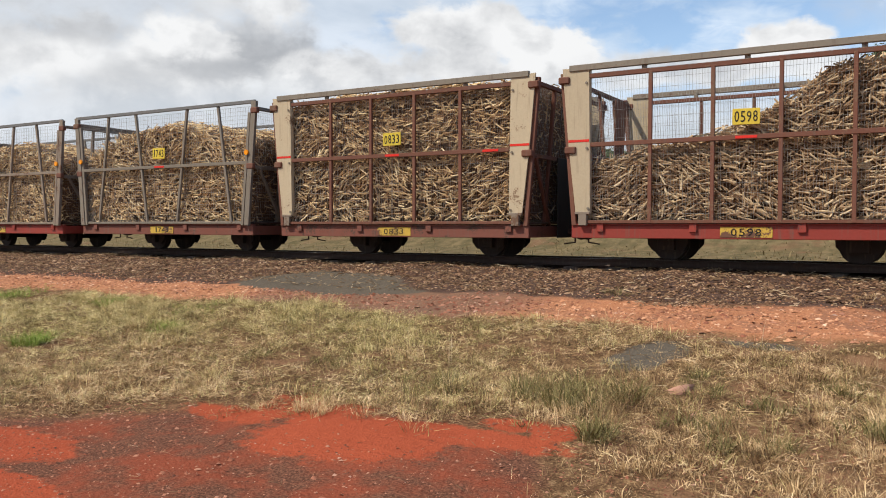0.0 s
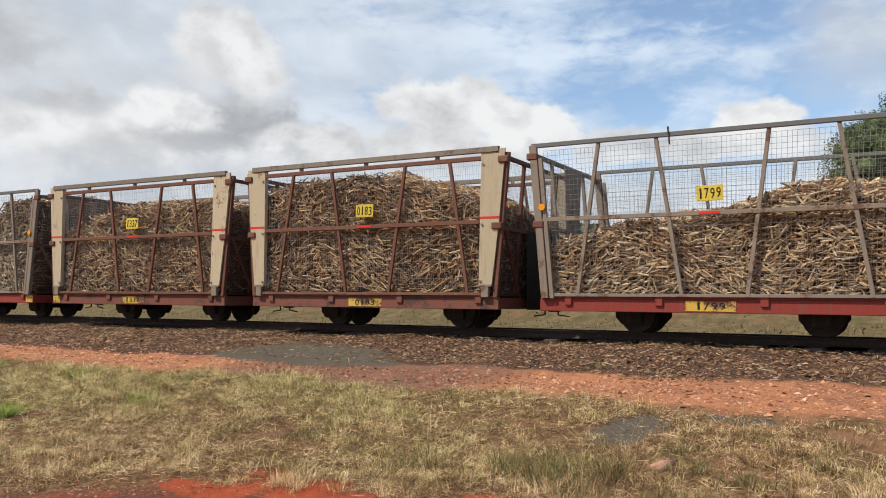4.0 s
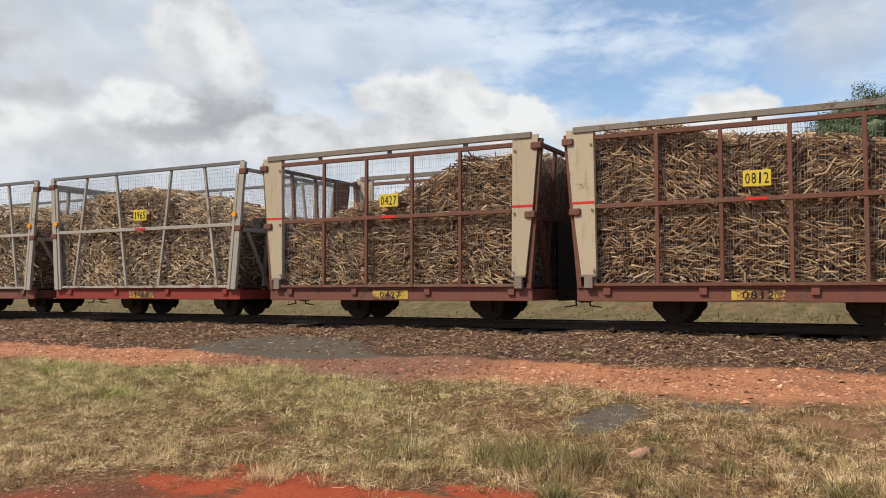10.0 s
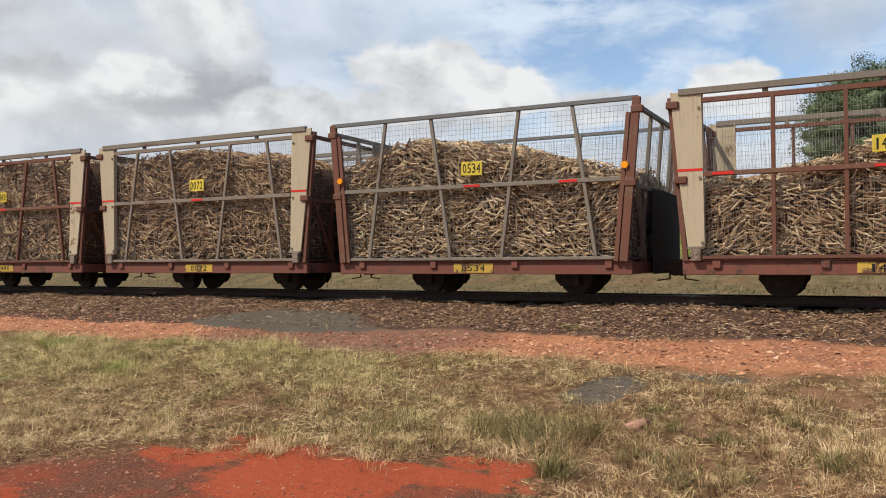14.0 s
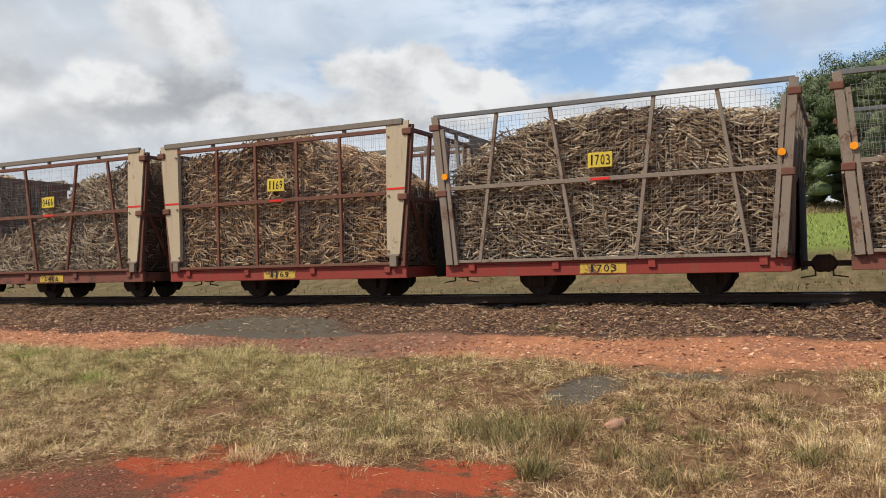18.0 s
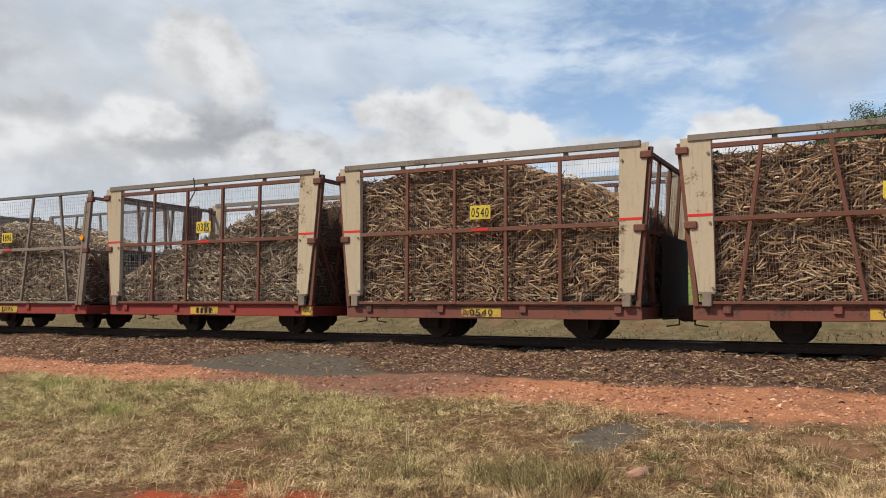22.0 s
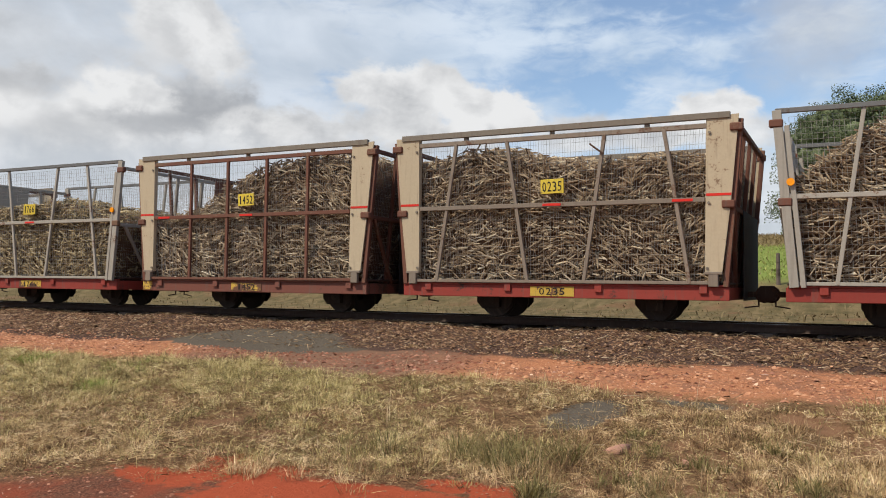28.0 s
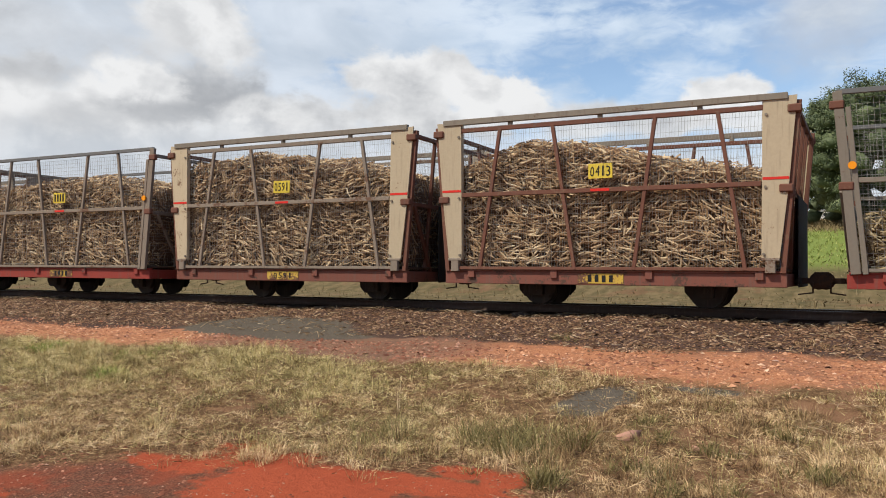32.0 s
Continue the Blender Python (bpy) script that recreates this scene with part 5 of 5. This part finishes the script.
def coach(slot, style, sill, heights, number="", sill_number=None, tone="brown", sign=0.02, marks=()):
    """A wagon and its load, at the slot-th place of the train."""
    kind, posts, lean, frame_mat, label = {
        "pu": ("plate", "cream", "upright", "brown", "brown cane wagon with cream corner plates"), "pf": ("plate", "cream", "fan", "brown", "slant-braced brown cane wagon with cream corners"),
        "pg": ("plate", "cream", "fan", "tan", "slant-braced tan cane wagon with cream corners"), "pw": ("plate", "cream", "upright", "galv", "grey-framed cane wagon with cream corner plates"),
        "sg": ("slim", "galv", "fan", "galv", "grey-framed slant-braced cane wagon"), "ss": ("slim", "silver", "fan", "silver", "pale silver slant-braced cane wagon"),
        "st": ("slim", "tan", "fan", "tan", "rusty tan slant-braced cane wagon"), "sb": ("slim", "brown", "fan", "galv", "brown-posted slant-braced cane wagon")}[style]
    sill_words = ", red sill" if sill == "red" else ", brown sill"
    load_words = ", heaped full" if min(heights) > 0.78 else ", low end" if min(heights) < 0.48 else ", loaded"
    w = cane_wagon(slot, kind, posts, (lean, frame_mat), sill, number, sign, label + sill_words + load_words, sill_number, tape=True, amber=kind == "slim", marks=marks)
    mat, words = {"brown": (CANE_BROWN, "brown and straw-coloured"), "straw": (CANE_STRAW, "pale straw-coloured"), "green": (CANE_GREEN, "yellow-green and straw-coloured"), "olive": (CANE_OLIVE, "dull olive-brown"), "gold": (CANE_GOLD, "golden straw-coloured")}[tone]
    TRAIN.append((slot, w, cane_load(slot, heights, mat, words, {"brown": 0.0098, "straw": 0.0112, "green": 0.0116, "olive": 0.0102, "gold": 0.0102}[tone], 7400 if 0 <= slot < 39 else 3000)))


coach(-2, "pf", "brown", (0.7, 0.85, 0.9, 0.8, 0.7), "----")
coach(-1, "pu", "red", (0.8, 0.9, 0.9, 0.8, 0.7), "----")
coach(0, "pu", "red", (0.36, 0.44, 0.62, 0.88, 0.98), "0598", tone="straw", sign=0.0)
coach(1, "pu", "brown", (0.93, 0.97, 0.98, 0.97, 0.95), "0833", tone="gold")
coach(2, "sg", "brown", (0.58, 0.84, 0.86, 0.78, 0.66), "1743", tone="gold")
coach(3, "st", "red", (0.66, 0.74, 0.80, 0.74, 0.62), "1459", tone="gold")
coach(4, "st", "red", (0.33, 0.44, 0.50, 0.64, 0.62), "1799", tone="straw")
coach(5, "pf", "brown", (0.80, 0.90, 0.88, 0.78, 0.56), "0183", tone="brown")
coach(6, "pf", "brown", (0.55, 0.72, 0.80, 0.78, 0.70), "1337", marks=(-1,))
coach(7, "st", "red", (0.22, 0.34, 0.50, 0.88, 0.95), "1847", marks=(1,), tone="olive")
coach(8, "st", "red", (0.56, 0.70, 0.85, 0.68, 0.42), "1836", tone="olive")
coach(9, "pf", "brown", (0.88, 0.94, 0.97, 0.86, 0.80), "0929")
coach(10, "pu", "brown", (0.93, 0.98, 0.88, 0.80, 0.78), "0812")
coach(11, "pu", "brown", (0.42, 0.52, 0.68, 0.86, 0.88), "0427")
coach(12, "ss", "red", (0.62, 0.84, 0.82, 0.68, 0.54), "1965", tone="straw")
coach(13, "ss", "brown", (0.56, 0.80, 0.80, 0.70, 0.58), "0655", tone="straw", sign=0.05)
coach(14, "pu", "brown", (0.40, 0.48, 0.62, 0.86, 0.96), "1415", tone="straw")
coach(15, "sb", "brown", (0.70, 0.82, 0.78, 0.63, 0.52), "0534", tone="straw")
coach(16, "pg", "brown", (0.84, 0.90, 0.90, 0.80, 0.70), "0072")
coach(17, "pf", "brown", (0.88, 0.94, 0.95, 0.92, 0.88), "0480", tone="brown")
coach(18, "st", "brown", (0.46, 0.62, 0.84, 0.94, 0.90), "0432", tone="olive")
coach(19, "st", "red", (0.60, 0.88, 0.93, 0.88, 0.82), "1703", tone="olive")
coach(20, "pu", "red", (0.88, 0.93, 0.98, 0.76, 0.46), "1169")
coach(21, "pf", "brown", (0.24, 0.36, 0.56, 0.84, 0.94), "0466", tone="olive")
coach(22, "pu", "red", (0.80, 0.98, 1.0, 1.0, 0.96), "0358")
coach(23, "pf", "brown", (0.84, 0.93, 0.88, 0.78, 0.62), "0279")
coach(24, "pu", "brown", (0.88, 0.94, 0.96, 0.82, 0.54), "0540")
coach(25, "pu", "red", (0.16, 0.40, 0.55, 0.70, 0.78), "0315", "----", marks=(1,), tone="olive")
coach(26, "st", "red", (0.54, 0.74, 0.72, 0.56, 0.40), "1896", tone="olive")
coach(27, "ss", "brown", (0.80, 0.90, 0.84, 0.74, 0.60), "0667", tone="olive")
coach(28, "pf", "brown", (0.50, 0.66, 0.84, 0.92, 0.88), "----", tone="olive")
coach(29, "st", "red", (0.60, 0.88, 0.94, 0.80, 0.60), "1573", tone="olive")
coach(30, "ss", "red", (0.58, 0.92, 0.90, 0.70, 0.50), "1585", tone="olive")
coach(31, "pg", "red", (0.84, 0.88, 0.80, 0.76, 0.78), "0235", tone="olive")
coach(32, "pu", "brown", (0.40, 0.58, 0.84, 0.95, 0.86), "1452", marks=(-1,), tone="olive")
coach(33, "ss", "red", (0.56, 0.64, 0.68, 0.60, 0.50), "1766", tone="green")
coach(34, "pw", "brown", (0.52, 0.60, 0.60, 0.54, 0.50), "0614", tone="green")
coach(35, "sg", "red", (0.24, 0.40, 0.56, 0.78, 0.80), "0741", tone="green", marks=(1,))
coach(36, "pf", "brown", (0.70, 0.82, 0.76, 0.62, 0.54), "0413", "----", tone="straw")
coach(37, "pg", "brown", (0.82, 0.88, 0.84, 0.74, 0.64), "0591", tone="straw")
coach(38, "st", "red", (0.70, 0.74, 0.78, 0.74, 0.66), "----", tone="straw")
coach(39, "pf", "brown", (0.7, 0.85, 0.9, 0.8, 0.7), "----")
coach(40, "pu", "brown", (0.7, 0.85, 0.9, 0.8, 0.7), "----")
coach(41, "st", "red", (0.7, 0.85, 0.9, 0.8, 0.7), "----")


# ---- what moves ----
def gone(t):
    """How far the train has come by t seconds, in metres; it gathers speed slowly."""
    return -1.874 + 4.7836 * t + 0.01367 * t * t + 0.00022966 * t ** 3


def motions():
    for slot, w, load in TRAIN:
        rock = random.Random(slot)
        phase, sway = rock.uniform(0, 6.28), rock.uniform(0.15, 0.3)
        rows = []
        for k in range(33):
            roll = sway * math.sin(1.9 * k + phase)
            rows.append((float(k), pose(gone(k) - PITCH * slot, TRACK_Y, RAIL_TOP, roll, 0, 0)))
        walk(w, rows)
        walk(load, rows)
    # all wheels turn alike: one set of keys for the leading axles, one for the trailing axles
    for s, axles in SETS.items():
        walk(axles[0], [(k / FPS, pose(s * AXLE_X, 0, WHEEL_R, 0, math.degrees((gone(k / FPS) - gone(0)) / WHEEL_R) % 360, 0)) for k in range(32 * FPS + 1)])
        keys = axles[0].animation_data
        for other in axles[1:]:
            other.rotation_mode = "QUATERNION"
            other.animation_data_create()
            other.animation_data.action = keys.action
            other.animation_data.action_slot = keys.action_slot


motions()
